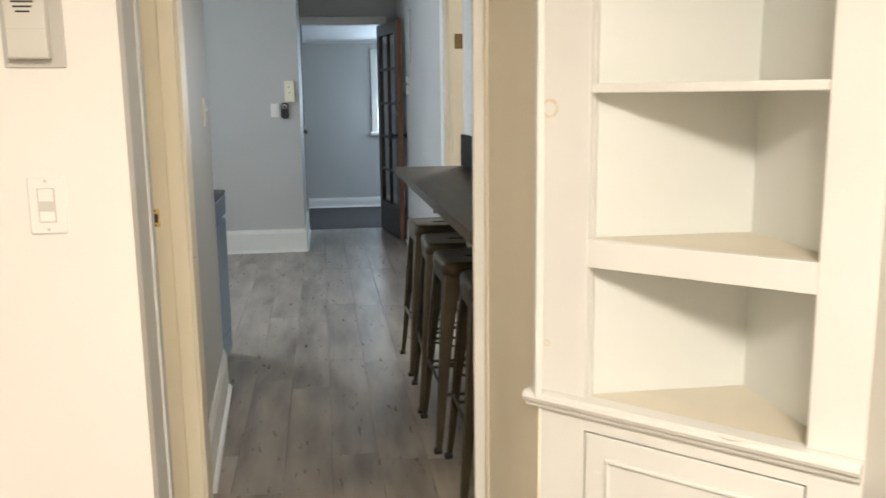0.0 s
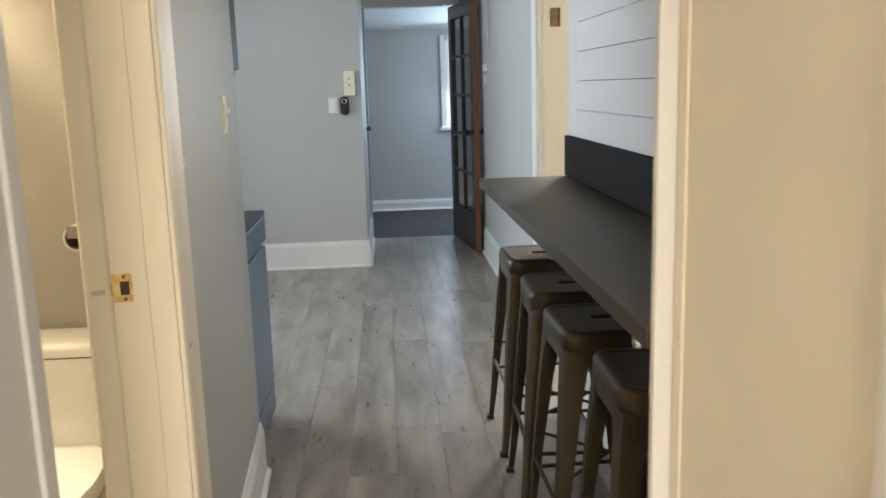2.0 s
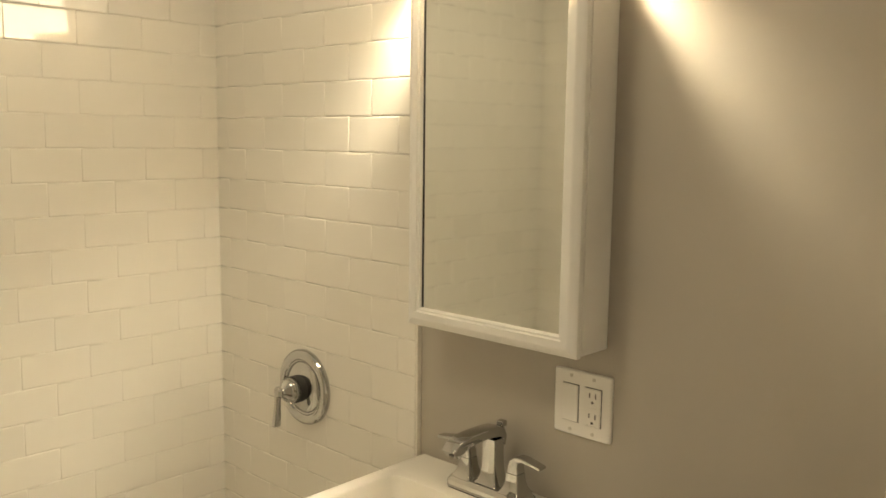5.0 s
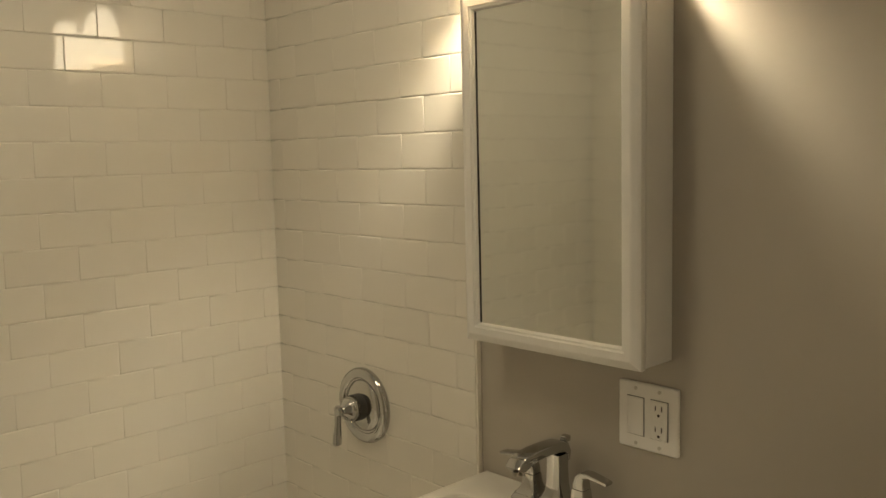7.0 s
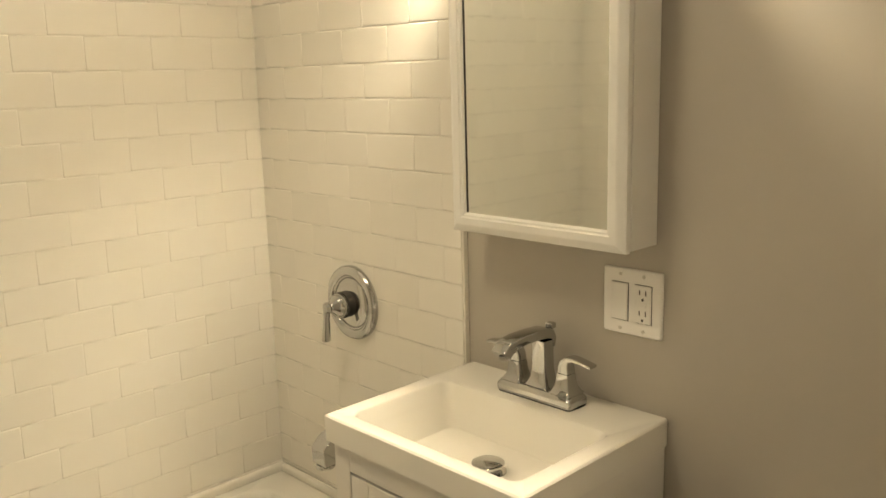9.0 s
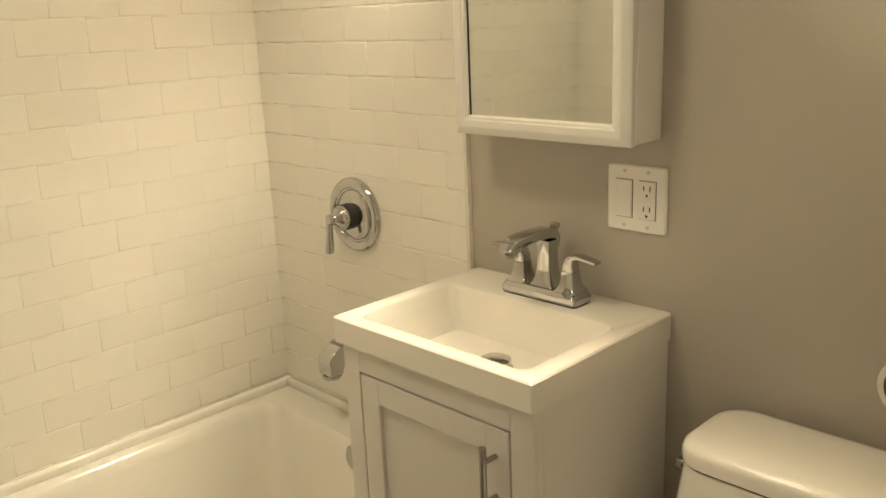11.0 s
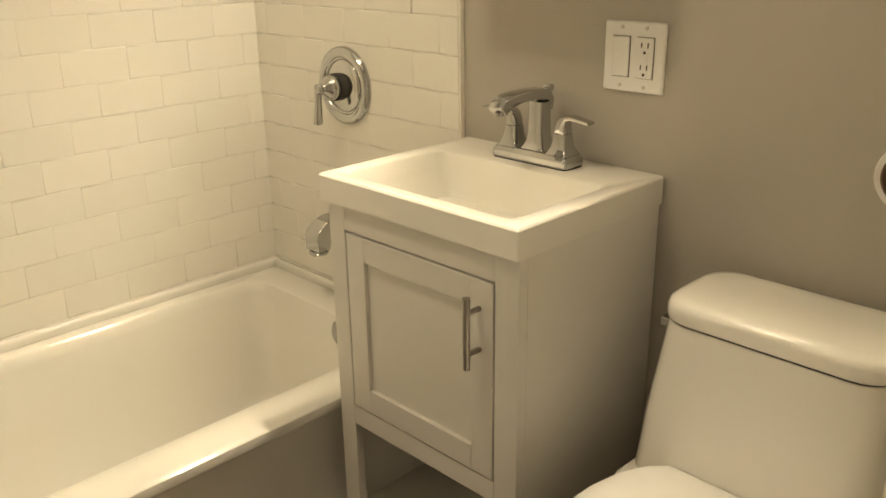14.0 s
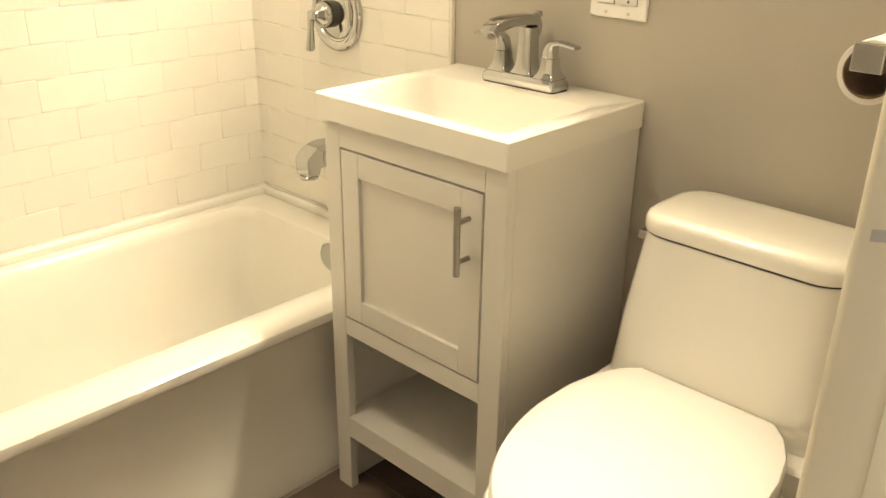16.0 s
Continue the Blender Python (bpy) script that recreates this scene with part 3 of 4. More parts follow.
def stool():
    s = thing("bar_stool", None, "bronzed gunmetal sheet-metal bar stool under the counter", "stool", "bar stools along the counter")
    H, a = 0.735, 0.152
    # pressed seat pan with rolled rim and a hand slot
    bm = bmesh.new()
    n = 7
    rings = []
    for inset, z in ((0.004, H - 0.052), (0.0, H - 0.047), (0.0, H - 0.014), (0.004, H - 0.005), (0.012, H), (0.022, H), (0.03, H - 0.003)):
        rings.append([(x, y, z) for x, y in round_rect(-a + inset, a - inset, -a + inset, a - inset, 0.045 - inset * 0.6, n)])
    slot = round_rect(-0.045, 0.045, -0.016, 0.016, 0.015, n)
    rings.append([(x, y, H - 0.003) for x, y in round_rect(-a + 0.036, a - 0.036, -a + 0.036, a - 0.036, 0.022, n)])
    rings.append([(x, y, H - 0.003) for x, y in round_rect(-0.052, 0.052, -0.023, 0.023, 0.02, n)])
    rings.append([(x, y, H - 0.0035) for x, y in slot])
    rings.append([(x, y, H - 0.012) for x, y in slot])
    seat = part("seat", loft(rings, False, False), GUNMETAL, s, smooth=False, bevel=0)
    for f in seat.data.polygons:
        f.use_smooth = True
    part("hand_slot", loft([[(x, y, z) for x, y in slot] for z in (H - 0.0125, H - 0.0115)]), SLOT, seat)
    # four splayed folded legs
    for sx in (-1, 1):
        for sy in (-1, 1):
            prof = []
            for z, off, w in ((0.0, 0.196, 0.020), (0.004, 0.196, 0.021), (0.10, 0.188, 0.026), (0.30, 0.176, 0.036), (0.52, 0.162, 0.050), (H - 0.05, 0.149, 0.068)):
                c = Vector((sx * off, sy * off, z))
                ix, iy = Vector((-sx * w, 0, 0)), Vector((0, -sy * w, 0))
                th = 0.006
                k = 0.22
                pts = [c + iy, c + iy * k + ix * 0.04, c + iy * 0.06 + ix * 0.06, c + ix * k + iy * 0.04, c + ix,
                       c + ix + Vector((0, -sy * th, 0)), c + ix * (k + 0.1) + iy * (k + 0.1), c + iy + Vector((-sx * th, 0, 0))]
                prof.append(pts)
            leg = part("leg", loft(prof), GUNMETAL, s, smooth=True)
            part("rubber_foot", box(sx * 0.196 - 0.014 - sx * 0.008, sx * 0.196 + 0.014 - sx * 0.008, sy * 0.196 - 0.014 - sy * 0.008, sy * 0.196 + 0.014 - sy * 0.008, -0.001, 0.014), BLACK, leg)
    for i in range(4):
        z = 0.265 if i % 2 else 0.225
        q = Matrix.Rotation(radians(90 * i), 4, "Z")
        part("foot_rail", tube([q @ Vector((-0.178, 0.172, z)), q @ Vector((0.178, 0.172, z))], 0.0065), GUNMETAL, s)
        # apron under the seat between two legs
        pts = [(-a + 0.02, H - 0.05), (a - 0.02, H - 0.05), (a - 0.05, H - 0.075), (a - 0.06, H - 0.085), (-a + 0.06, H - 0.085), (-a + 0.05, H - 0.075)]
        part("apron", loft([[q @ Vector((u, v, z2)) for u, z2 in pts] for v in (a - 0.006, a - 0.003)]), GUNMETAL, s)
    part("cross_brace", tube([(-0.16, -0.16, 0.33), (0.16, 0.16, 0.33)], 0.005), GUNMETAL, s)
    part("cross_brace", tube([(-0.16, 0.16, 0.342), (0.16, -0.16, 0.342)], 0.005), GUNMETAL, s)
    return s


first = stool()
spots = [(0.79, 4.535, 1), (0.79, 4.02, -2), (0.795, 3.60, 1.5), (0.83, 3.165, -1)]
first.matrix_world = pose(*spots[0][:2], 0.001, 0, 0, spots[0][2])
for x, y, r in spots[1:]:
    copy_thing(first, pose(x, y, 0.001, 0, 0, r))

# ---- stove and hood ----
stove = thing("gas_stove", None, "stainless steel gas stove with black grates", "stove")
part("body", box(-0.93, -0.33, 4.345, 4.90, 0.02, 0.865), STEEL, stove, bevel=0.006)
part("oven_door", box(-0.33, -0.304, 4.35, 4.895, 0.16, 0.74), STEEL, stove, bevel=0.006)
part("drawer", box(-0.33, -0.306, 4.35, 4.895, 0.03, 0.15), STEEL, stove, bevel=0.004)
part("control_panel", prism([(-0.34, 4.345), (-0.300, 4.345), (-0.300, 4.90), (-0.34, 4.90)], 0.76, 0.865), STEEL, stove, bevel=0.008)
part("cooktop", box(-0.93, -0.299, 4.345, 4.90, 0.865, 0.885), BLACK, stove, bevel=0.005)
for y in (4.47, 4.72):
    for x in (-0.48, -0.75):
        gr = part("grate", box(x - 0.12, x + 0.12, y - 0.006, y + 0.006, 0.915, 0.93), BLACK, stove, "black cast iron grate")
        part("bar", box(x - 0.006, x + 0.006, y - 0.11, y + 0.11, 0.915, 0.93), BLACK, gr)
        for u in (-0.11, 0.11):
            part("foot", box(x + u - 0.008, x + u + 0.008, y - 0.008, y + 0.008, 0.885, 0.918), BLACK, gr)
hood = thing("microwave_hood", None, "dark microwave hood mounted above the stove", "microwave")
part("body", box(-0.74, -0.37, 4.345, 4.85, 1.43, 1.85), BLACK, hood, bevel=0.006)
part("door", box(-0.37, -0.352, 4.35, 4.845, 1.45, 1.84), BLACK, hood, bevel=0.004)
hc = thing("wall_cabinet", None, "dark wall cabinet over the microwave hood", "cabinet")
part("body", box(-0.74, -0.40, 4.345, 4.85, 1.86, 2.42), BLACK, hc, bevel=0.003)
part("door", box(-0.40, -0.381, 4.35, 4.845, 1.865, 2.415), BLACK, hc, bevel=0.003)

# ---- switches and boxes ----


def wall_plate(name, m, w, h, label, category, mat=PLASTIC, holes=()):
    """Plate in its own x-z plane, facing its -y."""
    p = thing(name, m, label, category)
    pl = part("plate", loft([[(x, y, z) for x, z in round_rect(-w / 2 + i, w / 2 - i, -h / 2 + i, h / 2 - i, 0.004, 3)] for y, i in ((0, 0), (-0.004, 0), (-0.0062, 0.0025))]), mat, p)
    for x, z in holes:
        part("screw", spin([(0.0032, 0), (0.0032, 0.001), (0, 0.0012)], (x, -0.0062, z), "-Y", 12), GREY_PLASTIC, pl)
    return p


FACE = -0.0062
dim = wall_plate("dimmer_switch", pose(-0.3285, WALL_Y, 1.1525), 0.070, 0.114, "white fan and light switch plate on a white wall", "switch", PLASTIC, ((0, 0.048), (0, -0.048)))
# insert greyed so its colour gives the shade lines round the white rockers
ins = part("insert", box(-0.0165, 0.0165, FACE - 0.0015, FACE, -0.034, 0.034), GREY_PLASTIC, dim)
part("rocker", box(-0.014, 0.014, FACE - 0.0045, FACE - 0.0015, 0.008, 0.032), PLASTIC, dim, bevel=0.001)
part("rocker", box(-0.014, 0.014, FACE - 0.0045, FACE - 0.0015, -0.032, -0.012), PLASTIC, dim, bevel=0.001)
part("slider", box(0.003, 0.013, FACE - 0.007, FACE - 0.0045, 0.021, 0.030), PLASTIC, dim)

th = thing("thermostat", pose(-0.327, WALL_Y, 1.492), "pale grey wall thermostat box on a grey plate", "thermostat")
part("plate", box(-0.055, 0.058, -0.006, 0, -0.074, 0.078), SHADOW_GREY, th, bevel=0.002)
bx = part("cover", box(-0.04, 0.035, -0.034, -0.006, -0.058, 0.066), GREY_PLASTIC, th, bevel=0.004)
part("seam", box(-0.0405, 0.0355, -0.0345, -0.034, -0.004, -0.003), SHADOW_GREY, bx)
for i, w in enumerate((0.02, 0.017, 0.013)):
    part("vent", box(-0.004 - w, -0.004 + w, -0.0346, -0.033, 0.044 - 0.009 * i, 0.0475 - 0.009 * i), SLOT, bx)

hq = Vector((-0.065, 1.24)).normalized()
hang = math.degrees(math.atan2(hq.y, hq.x))
hp = Vector((-0.220, 3.0902)) + hq * 0.90
sw = wall_plate("light_switch", pose(hp.x, hp.y, 1.299, 0, 0, hang), 0.070, 0.114, "ivory light switch on the grey hall wall", "switch", IVORY)
part("rocker", box(-0.016, 0.016, FACE - 0.004, FACE, -0.033, 0.033), IVORY, sw, bevel=0.002)
part("toggle", box(-0.005, 0.005, FACE - 0.014, FACE - 0.004, 0.004, 0.018), PLASTIC, sw, bevel=0.002)

sk = wall_plate("light_switch", pose(-0.18, 7.94, 1.245), 0.07, 0.115, "white light switch on the grey kitchen wall", "switch")
part("rocker", box(-0.016, 0.016, FACE - 0.005, FACE, -0.033, 0.033), PLASTIC, sk, bevel=0.001)
rb = thing("intercom_box", pose(-0.05, 7.94, 1.405), "ivory wall box with two small screws", "box")
part("cover", box(-0.042, 0.042, -0.035, 0, -0.09, 0.09), IVORY, rb, bevel=0.004)
for z in (-0.012, 0.035):
    part("screw", spin([(0.006, 0), (0.006, 0.002), (0, 0.003)], (0, -0.035, z), "-Y", 12), DARK_BRASS, rb)
ho = thing("bottle_opener", pose(-0.095, 7.94, 1.24), "black wall-mounted bottle opener with a bright ring", "opener")
part("body", loft([[(x * k, y, z * k2 + 0.0) for x, z in round_rect(-0.034, 0.034, -0.07, 0.07, 0.03, 5)] for y, k, k2 in ((0, 0.9, 0.95), (-0.02, 1, 1), (-0.04, 0.7, 0.9))]), BLACK, ho, smooth=True)
part("ring", spin([(0.012, 0), (0.022, 0.004), (0.022, 0.01), (0.012, 0.012)], (0, -0.036, 0.035), "-Y", 20), CHROME, ho)

for z, h in ((1.50, 0.055), (1.405, 0.075)):
    q = thing("wall_sensor", pose(RW, 8.1, z, 0, 0, -90), "small white wall control on the pale wall", "control")
    part("cover", box(-0.035, 0.035, -0.022, 0, -h / 2, h / 2), PLASTIC if z > 1.45 else GREY_PLASTIC, q, bevel=0.003)
bd = thing("breaker_panel", pose(RW, 8.0, 1.84, 0, 0, -90), "white painted flush panel door on the pale wall", "panel")
part("door", box(-0.16, 0.16, -0.012, 0, -0.20, 0.25), GREY_WALL, bd, bevel=0.003)

# ---- corner cupboard ----
A, Bc = Vector((0.664, 2.083)), Vector((1.128, 1.619))
U = (Bc - A).normalized()
N = Vector((-U.y, U.x))
N = N if N.y > 0 else -N
FL = (Bc - A).length
cup = thing("corner_cupboard", None, "built-in white painted corner cupboard with open shelves", "cupboard")


def slab(s0, s1, d0, d1, z0, z1):
    """Box along the cupboard face: s along it, d into it."""
    return prism([tuple(A + U * s + N * d) for s, d in ((s0, d0), (s1, d0), (s1, d1), (s0, d1))], z0, z1)


S0, S1 = 0.113, 0.560
part("stile", slab(0, S0, 0, 0.02, 0.72, CEIL - 0.01), WHITE_TRIM, cup, bevel=0.002)
part("stile", slab(S1, FL, 0, 0.02, 0.72, CEIL - 0.01), WHITE_TRIM, cup, bevel=0.002)
part("rail", slab(S0, S1, 0.0005, 0.02, 1.004, 1.062), WHITE_TRIM, cup, bevel=0.002)
part("rail", slab(S0, S1, 0.0005, 0.02, 1.72, 1.735), WHITE_TRIM, cup)
back = Vector((1.125, 2.034))
inner = [tuple(A + U * 0.1 + N * 0.021), tuple(A + U * (FL - 0.08) + N * 0.021), (1.125, 1.70), tuple(back), (0.775, 2.034)]
for z0, z1 in ((0.70, 0.718), (1.04, 1.061), (1.357, 1.376), (1.72, 1.738)):
    pts = list(inner)
    if z1 in (1.376, 1.738):
        pts[0], pts[1] = tuple(A + U * (S0 - 0.005) + N * 0.021), tuple(A + U * (S1 + 0.005) + N * 0.021)
    part("shelf", prism(pts, z0, z1), CREAM_SHELF, cup, bevel=0.002)
part("shelf_edge", slab(S0, S1, 0.006, 0.021, 1.357, 1.376), WHITE_TRIM, cup, bevel=0.003)
part("side_board", prism([tuple(A + U * 0.105 + N * 0.021), (0.770, 2.035), (0.776, 2.040), tuple(A + U * 0.115 + N * 0.021)], 0.70, CEIL - 0.01), WHITE_TRIM, cup)
part("back_board", box(0.766, 1.129, 2.035, 2.048, 0.70, CEIL - 0.01), COOL_WHITE, cup)
part("back_board", box(1.118, 1.1295, 1.68, 2.035, 0.70, CEIL - 0.01), COOL_WHITE, cup)
# knots bleeding through the stile's paint, and a cup ring on the lower shelf
for s, z, r in ((0.0215, 1.3278, 0.020), (0.020, 0.827, 0.0075)):
    c = A + U * s
    k = part("knot", disc_ring(r, r * 0.70, Matrix.Translation((c.x, c.y, z)) @ Matrix.Rotation(math.atan2(U.y, U.x), 4, "Z") @ Matrix.Rotation(radians(90), 4, "X"), 0.0006, max(-0.0205, -r)), KNOT, cup, "tan knot showing through white paint")
part("cup_ring", disc_ring(0.036, 0.0335, Matrix.Translation((0.97, 1.775, 0.7181)), 0.0005), KNOT, cup, "faint tan ring stain")
# moulded ledge
prof = [(0.02, 0.682), (-0.012, 0.682), (-0.016, 0.688), (-0.016, 0.694), (-0.028, 0.700), (-0.032, 0.708), (-0.030, 0.716), (-0.022, 0.720), (0.02, 0.720)]
part("ledge", loft([[(*(A + U * s + N * d), z) for d, z in prof] for s in (-0.022, FL)]), WHITE_TRIM, cup, smooth=False)
part("base_frame", slab(0, FL, 0, 0.02, 0.649, 0.684), WHITE_TRIM, cup)
part("base_frame", slab(0, 0.112, 0, 0.02, 0.0, 0.649), WHITE_TRIM, cup)
part("base_frame", slab(0.565, FL, 0, 0.02, 0.0, 0.649), WHITE_TRIM, cup)
part("base_frame", slab(0.112, 0.565, 0, 0.02, 0.0, 0.09), WHITE_TRIM, cup)
# dark sheet behind the door, standing for the shade inside
part("recess_shade", slab(0.1, 0.58, 0.024, 0.03, 0.05, 0.66), GAP, cup)
cd = part("door", slab(0.116, 0.561, 0.002, 0.02, 0.093, 0.644), WHITE_TRIM, cup, "white panelled cupboard door", bevel=0.002)
for a0, a1, z0, z1 in ((0.165, 0.515, 0.588, 0.598), (0.165, 0.515, 0.145, 0.155), (0.165, 0.175, 0.155, 0.588), (0.505, 0.515, 0.155, 0.588)):
    part("moulding", slab(a0, a1, -0.005, 0.002, z0, z1), WHITE_TRIM, cd, bevel=0.003)

# ---- bathroom shell ----
BX0, BY0, BY1, BXR = -2.147, 2.185, 3.712, -0.352
structure("floor_bath", box(-1.45, -0.352, BY0, BY1, -0.06, -0.004), GROUT, "grout bed under brown floor tiles", "floor")
structure("wall_bath_wet", box(-1.433, -0.352, BY1, BY1 + 0.1, 0, 2.35), BATH_WALL, "greige painted bathroom wall behind vanity and toilet")
structure("wall_bath_partition", box(-0.372, -0.353, 3.071, BY1, 0, 2.35), BATH_WALL, "greige painted bathroom partition")
structure("wall_bath_near", box(-1.40, -0.3555, BY0 - 0.025, BY0, 0, 2.35), BATH_WALL, "greige painted bathroom wall")
wet = structure("wall_tile_wet", box(-2.25, -1.433, 3.6992, 3.812, 0, 2.35), GROUT, "white subway tiled shower wall with cream grout")
long_wall = structure("wall_tile_long", box(-2.25, BX0 + 0.0008, BY0 + 0.0002, 3.6992, 0, 2.35), GROUT, "white subway tiled wall along the bathtub")
end_wall = structure("wall_tile_end", box(-2.25, -1.40, BY0 - 0.025, BY0 + 0.0002, 0, 2.35), GROUT, "white subway tiled wall at the tub's other end")
structure("ceiling_bath", box(-2.25, -0.352, BY0, BY1, 2.35, 2.42), CEILING, "white bathroom ceiling", "ceiling")
structure("trim_tile_edge", box(-1.4345, -1.429, 3.700, 3.711, 0.42, 2.35), GROUT, "caulked tile edge", "trim")

# ---- bathtub ----
tub = thing("bathtub", None, "white enamelled alcove bathtub with a flat apron", "bathtub")
TX0, TX1, TY0, TY1, RIM = BX0 + 0.002, -1.44, BY0 + 0.003, 3.697, 0.405
rings = [
    [(x, y, 0.0) for x, y in round_rect(TX0, TX1 - 0.012, TY0, TY1, 0.004)],
    [(x, y, 0.03) for x, y in round_rect(TX0, TX1 - 0.012, TY0, TY1, 0.004)],
    [(x, y, 0.04) for x, y in round_rect(TX0, TX1 - 0.018, TY0, TY1, 0.004)],
    [(x, y, RIM - 0.042) for x, y in round_rect(TX0, TX1 - 0.017, TY0, TY1, 0.004)],
    [(x, y, RIM - 0.034) for x, y in round_rect(TX0, TX1 - 0.012, TY0, TY1, 0.005)],
    [(x, y, RIM - 0.028) for x, y in round_rect(TX0, TX1 - 0.002, TY0, TY1, 0.006)],
    [(x, y, RIM - 0.022) for x, y in round_rect(TX0, TX1, TY0, TY1, 0.006)],
    [(x, y, RIM - 0.008) for x, y in round_rect(TX0 + 0.0, TX1 - 0.003, TY0, TY1, 0.01)],
    [(x, y, RIM) for x, y in round_rect(TX0 + 0.0, TX1 - 0.014, TY0, TY1, 0.012)],
    [(x, y, RIM) for x, y in round_rect(TX0 + 0.05, TX1 - 0.092, TY0 + 0.07, TY1 - 0.085, 0.07)],
    [(x, y, RIM - 0.006) for x, y in round_rect(TX0 + 0.056, TX1 - 0.099, TY0 + 0.08, TY1 - 0.095, 0.07)],
    [(x, y, RIM - 0.03) for x, y in round_rect(TX0 + 0.064, TX1 - 0.106, TY0 + 0.09, TY1 - 0.103, 0.07)],
    [(x, y, 0.20) for x, y in round_rect(TX0 + 0.08, TX1 - 0.118, TY0 + 0.17, TY1 - 0.118, 0.085)],
    [(x, y, 0.11) for x, y in round_rect(TX0 + 0.092, TX1 - 0.122, TY0 + 0.21, TY1 - 0.128, 0.09)],
    [(x, y, 0.066) for x, y in round_rect(TX0 + 0.125, TX1 - 0.150, TY0 + 0.26, TY1 - 0.160, 0.09)],
    [(x, y, 0.055) for x, y in round_rect(TX0 + 0.18, TX1 - 0.20, TY0 + 0.32, TY1 - 0.22, 0.08)],
]
basin = part("shell", loft(rings), ENAMEL, tub, smooth=True)
# tiling flange along the walls
part("flange", box(TX0, TX0 + 0.020, TY0, TY1, RIM - 0.004, RIM + 0.024), ENAMEL, tub, bevel=0.008)
part("flange", box(TX0 + 0.015, TX1 - 0.03, TY1 - 0.018, TY1, RIM - 0.004, RIM + 0.022), ENAMEL, tub, bevel=0.007)
ov = part("overflow_plate", spin([(0.036, 0), (0.036, 0.004), (0.030, 0.009), (0, 0.011)], (-1.726, TY1 - 0.105, 0.362), "-Y", 28), CHROME, tub, "round chrome overflow plate")
part("drain", spin([(0.035, 0), (0.035, 0.003), (0.02, 0.004), (0, 0.004)], (-1.80, 3.38, 0.0555), "Z", 24), CHROME, tub)

# ---- tub valve and spout ----
vx, vz, vy = -1.792, 0.936, 3.6968
valve = thing("shower_valve", None, "round chrome shower valve with a lever handle on tiles", "valve")
part("escutcheon", spin([(0.089, 0), (0.089, 0.006), (0.086, 0.012), (0.080, 0.016), (0.073, 0.017), (0.067, 0.014), (0.064, 0.009), (0.061, 0.008), (0.058, 0.012), (0.045, 0.016), (0.030, 0.018), (0.030, 0.02)], (vx, vy, vz), "-Y", 48), CHROME, valve, smooth=True)
part("sleeve", spin([(0.031, 0.014), (0.031, 0.036), (0, 0.037)], (vx, vy, vz), "-Y", 32), SLOT, valve, "dark sleeve behind the handle")
hd = part("handle_hub", spin([(0.026, 0.030), (0.029, 0.034), (0.029, 0.048), (0.024, 0.058), (0.014, 0.065), (0.010, 0.071), (0.012, 0.076), (0.008, 0.083), (0, 0.085)], (vx, vy, vz), "-Y", 32), CHROME, valve, smooth=True)
part("lever", loft([[(vx - 0.012 + u - 0.004 * k, vy - 0.070 - 0.004 * k + v, vz + 0.006 - 0.088 * k) for u, v in [(r * math.cos(t * math.pi / 6), r * math.sin(t * math.pi / 6)) for t in range(12)]] for k, r in ((-0.05, 0.006), (0.0, 0.010), (0.12, 0.0085), (0.4, 0.0075), (0.8, 0.010), (0.97, 0.011), (1.0, 0.008))]), CHROME, hd, smooth=True)

spt = thing("tub_spout", None, "boxy chrome tub spout with a slanted top on the tiled wall", "spout")
sx, sz = -1.822, 0.592
for name, outline, half in (("body", [(0.0, -0.026), (0.0, 0.032), (-0.050, 0.034), (-0.078, 0.026), (-0.104, 0.006), (-0.108, -0.004), (-0.106, -0.042), (-0.070, -0.042), (-0.066, -0.026)], 0.025), ("cheek", [(-0.012, -0.018), (-0.012, 0.020), (-0.046, 0.022), (-0.058, 0.008), (-0.058, -0.018)], 0.0262)):
    part(name, loft([[(sx + u, vy + y, sz + z) for y, z in outline] for u in (-half, half)]), CHROME, spt, bevel=0.0025 if name == "body" else 0.0008)
part("lip", spin([(0.016, -0.052), (0.022, -0.052), (0.0245, -0.049), (0.0245, -0.046), (0.021, -0.042), (0.016, -0.042)], (sx, vy - 0.087, sz)), CHROME, spt, smooth=True)
part("flange", spin([(0.037, 0), (0.037, 0.005), (0.03, 0.008)], (sx, vy, sz), "-Y", 28), CHROME, spt)

# ---- vanity ----
VX0, VX1, VY0, VY1, VT = -1.408, -0.966, 3.338, 3.707, 0.822
van = thing("vanity_cabinet", None, "pale grey painted bathroom vanity cabinet with one door", "vanity")
part("side_panel", box(VX1 - 0.018, VX1, VY0 + 0.02, VY1, 0.0, VT), VANITY, van, bevel=0.0015)
part("side_panel", box(VX0, VX0 + 0.018, VY0 + 0.02, VY1, 0.0, VT), VANITY, van, bevel=0.0015)
part("stile", box(VX1 - 0.047, VX1, VY0, VY0 + 0.02, 0.0, VT), VANITY, van, bevel=0.002)
part("stile", box(VX0, VX0 + 0.042, VY0, VY0 + 0.02, 0.0, VT), VANITY, van, bevel=0.002)
part("top_rail", box(VX0 + 0.042, VX1 - 0.047, VY0 + 0.0004, VY0 + 0.02, 0.775, VT), VANITY, van)
part("middle_rail", box(VX0 + 0.042, VX1 - 0.047, VY0 + 0.0004, VY0 + 0.02, 0.385, 0.424), VANITY, van)
part("bottom_rail", box(VX0 + 0.042, VX1 - 0.047, VY0 + 0.0004, VY0 + 0.02, 0.137, 0.185), VANITY, van)
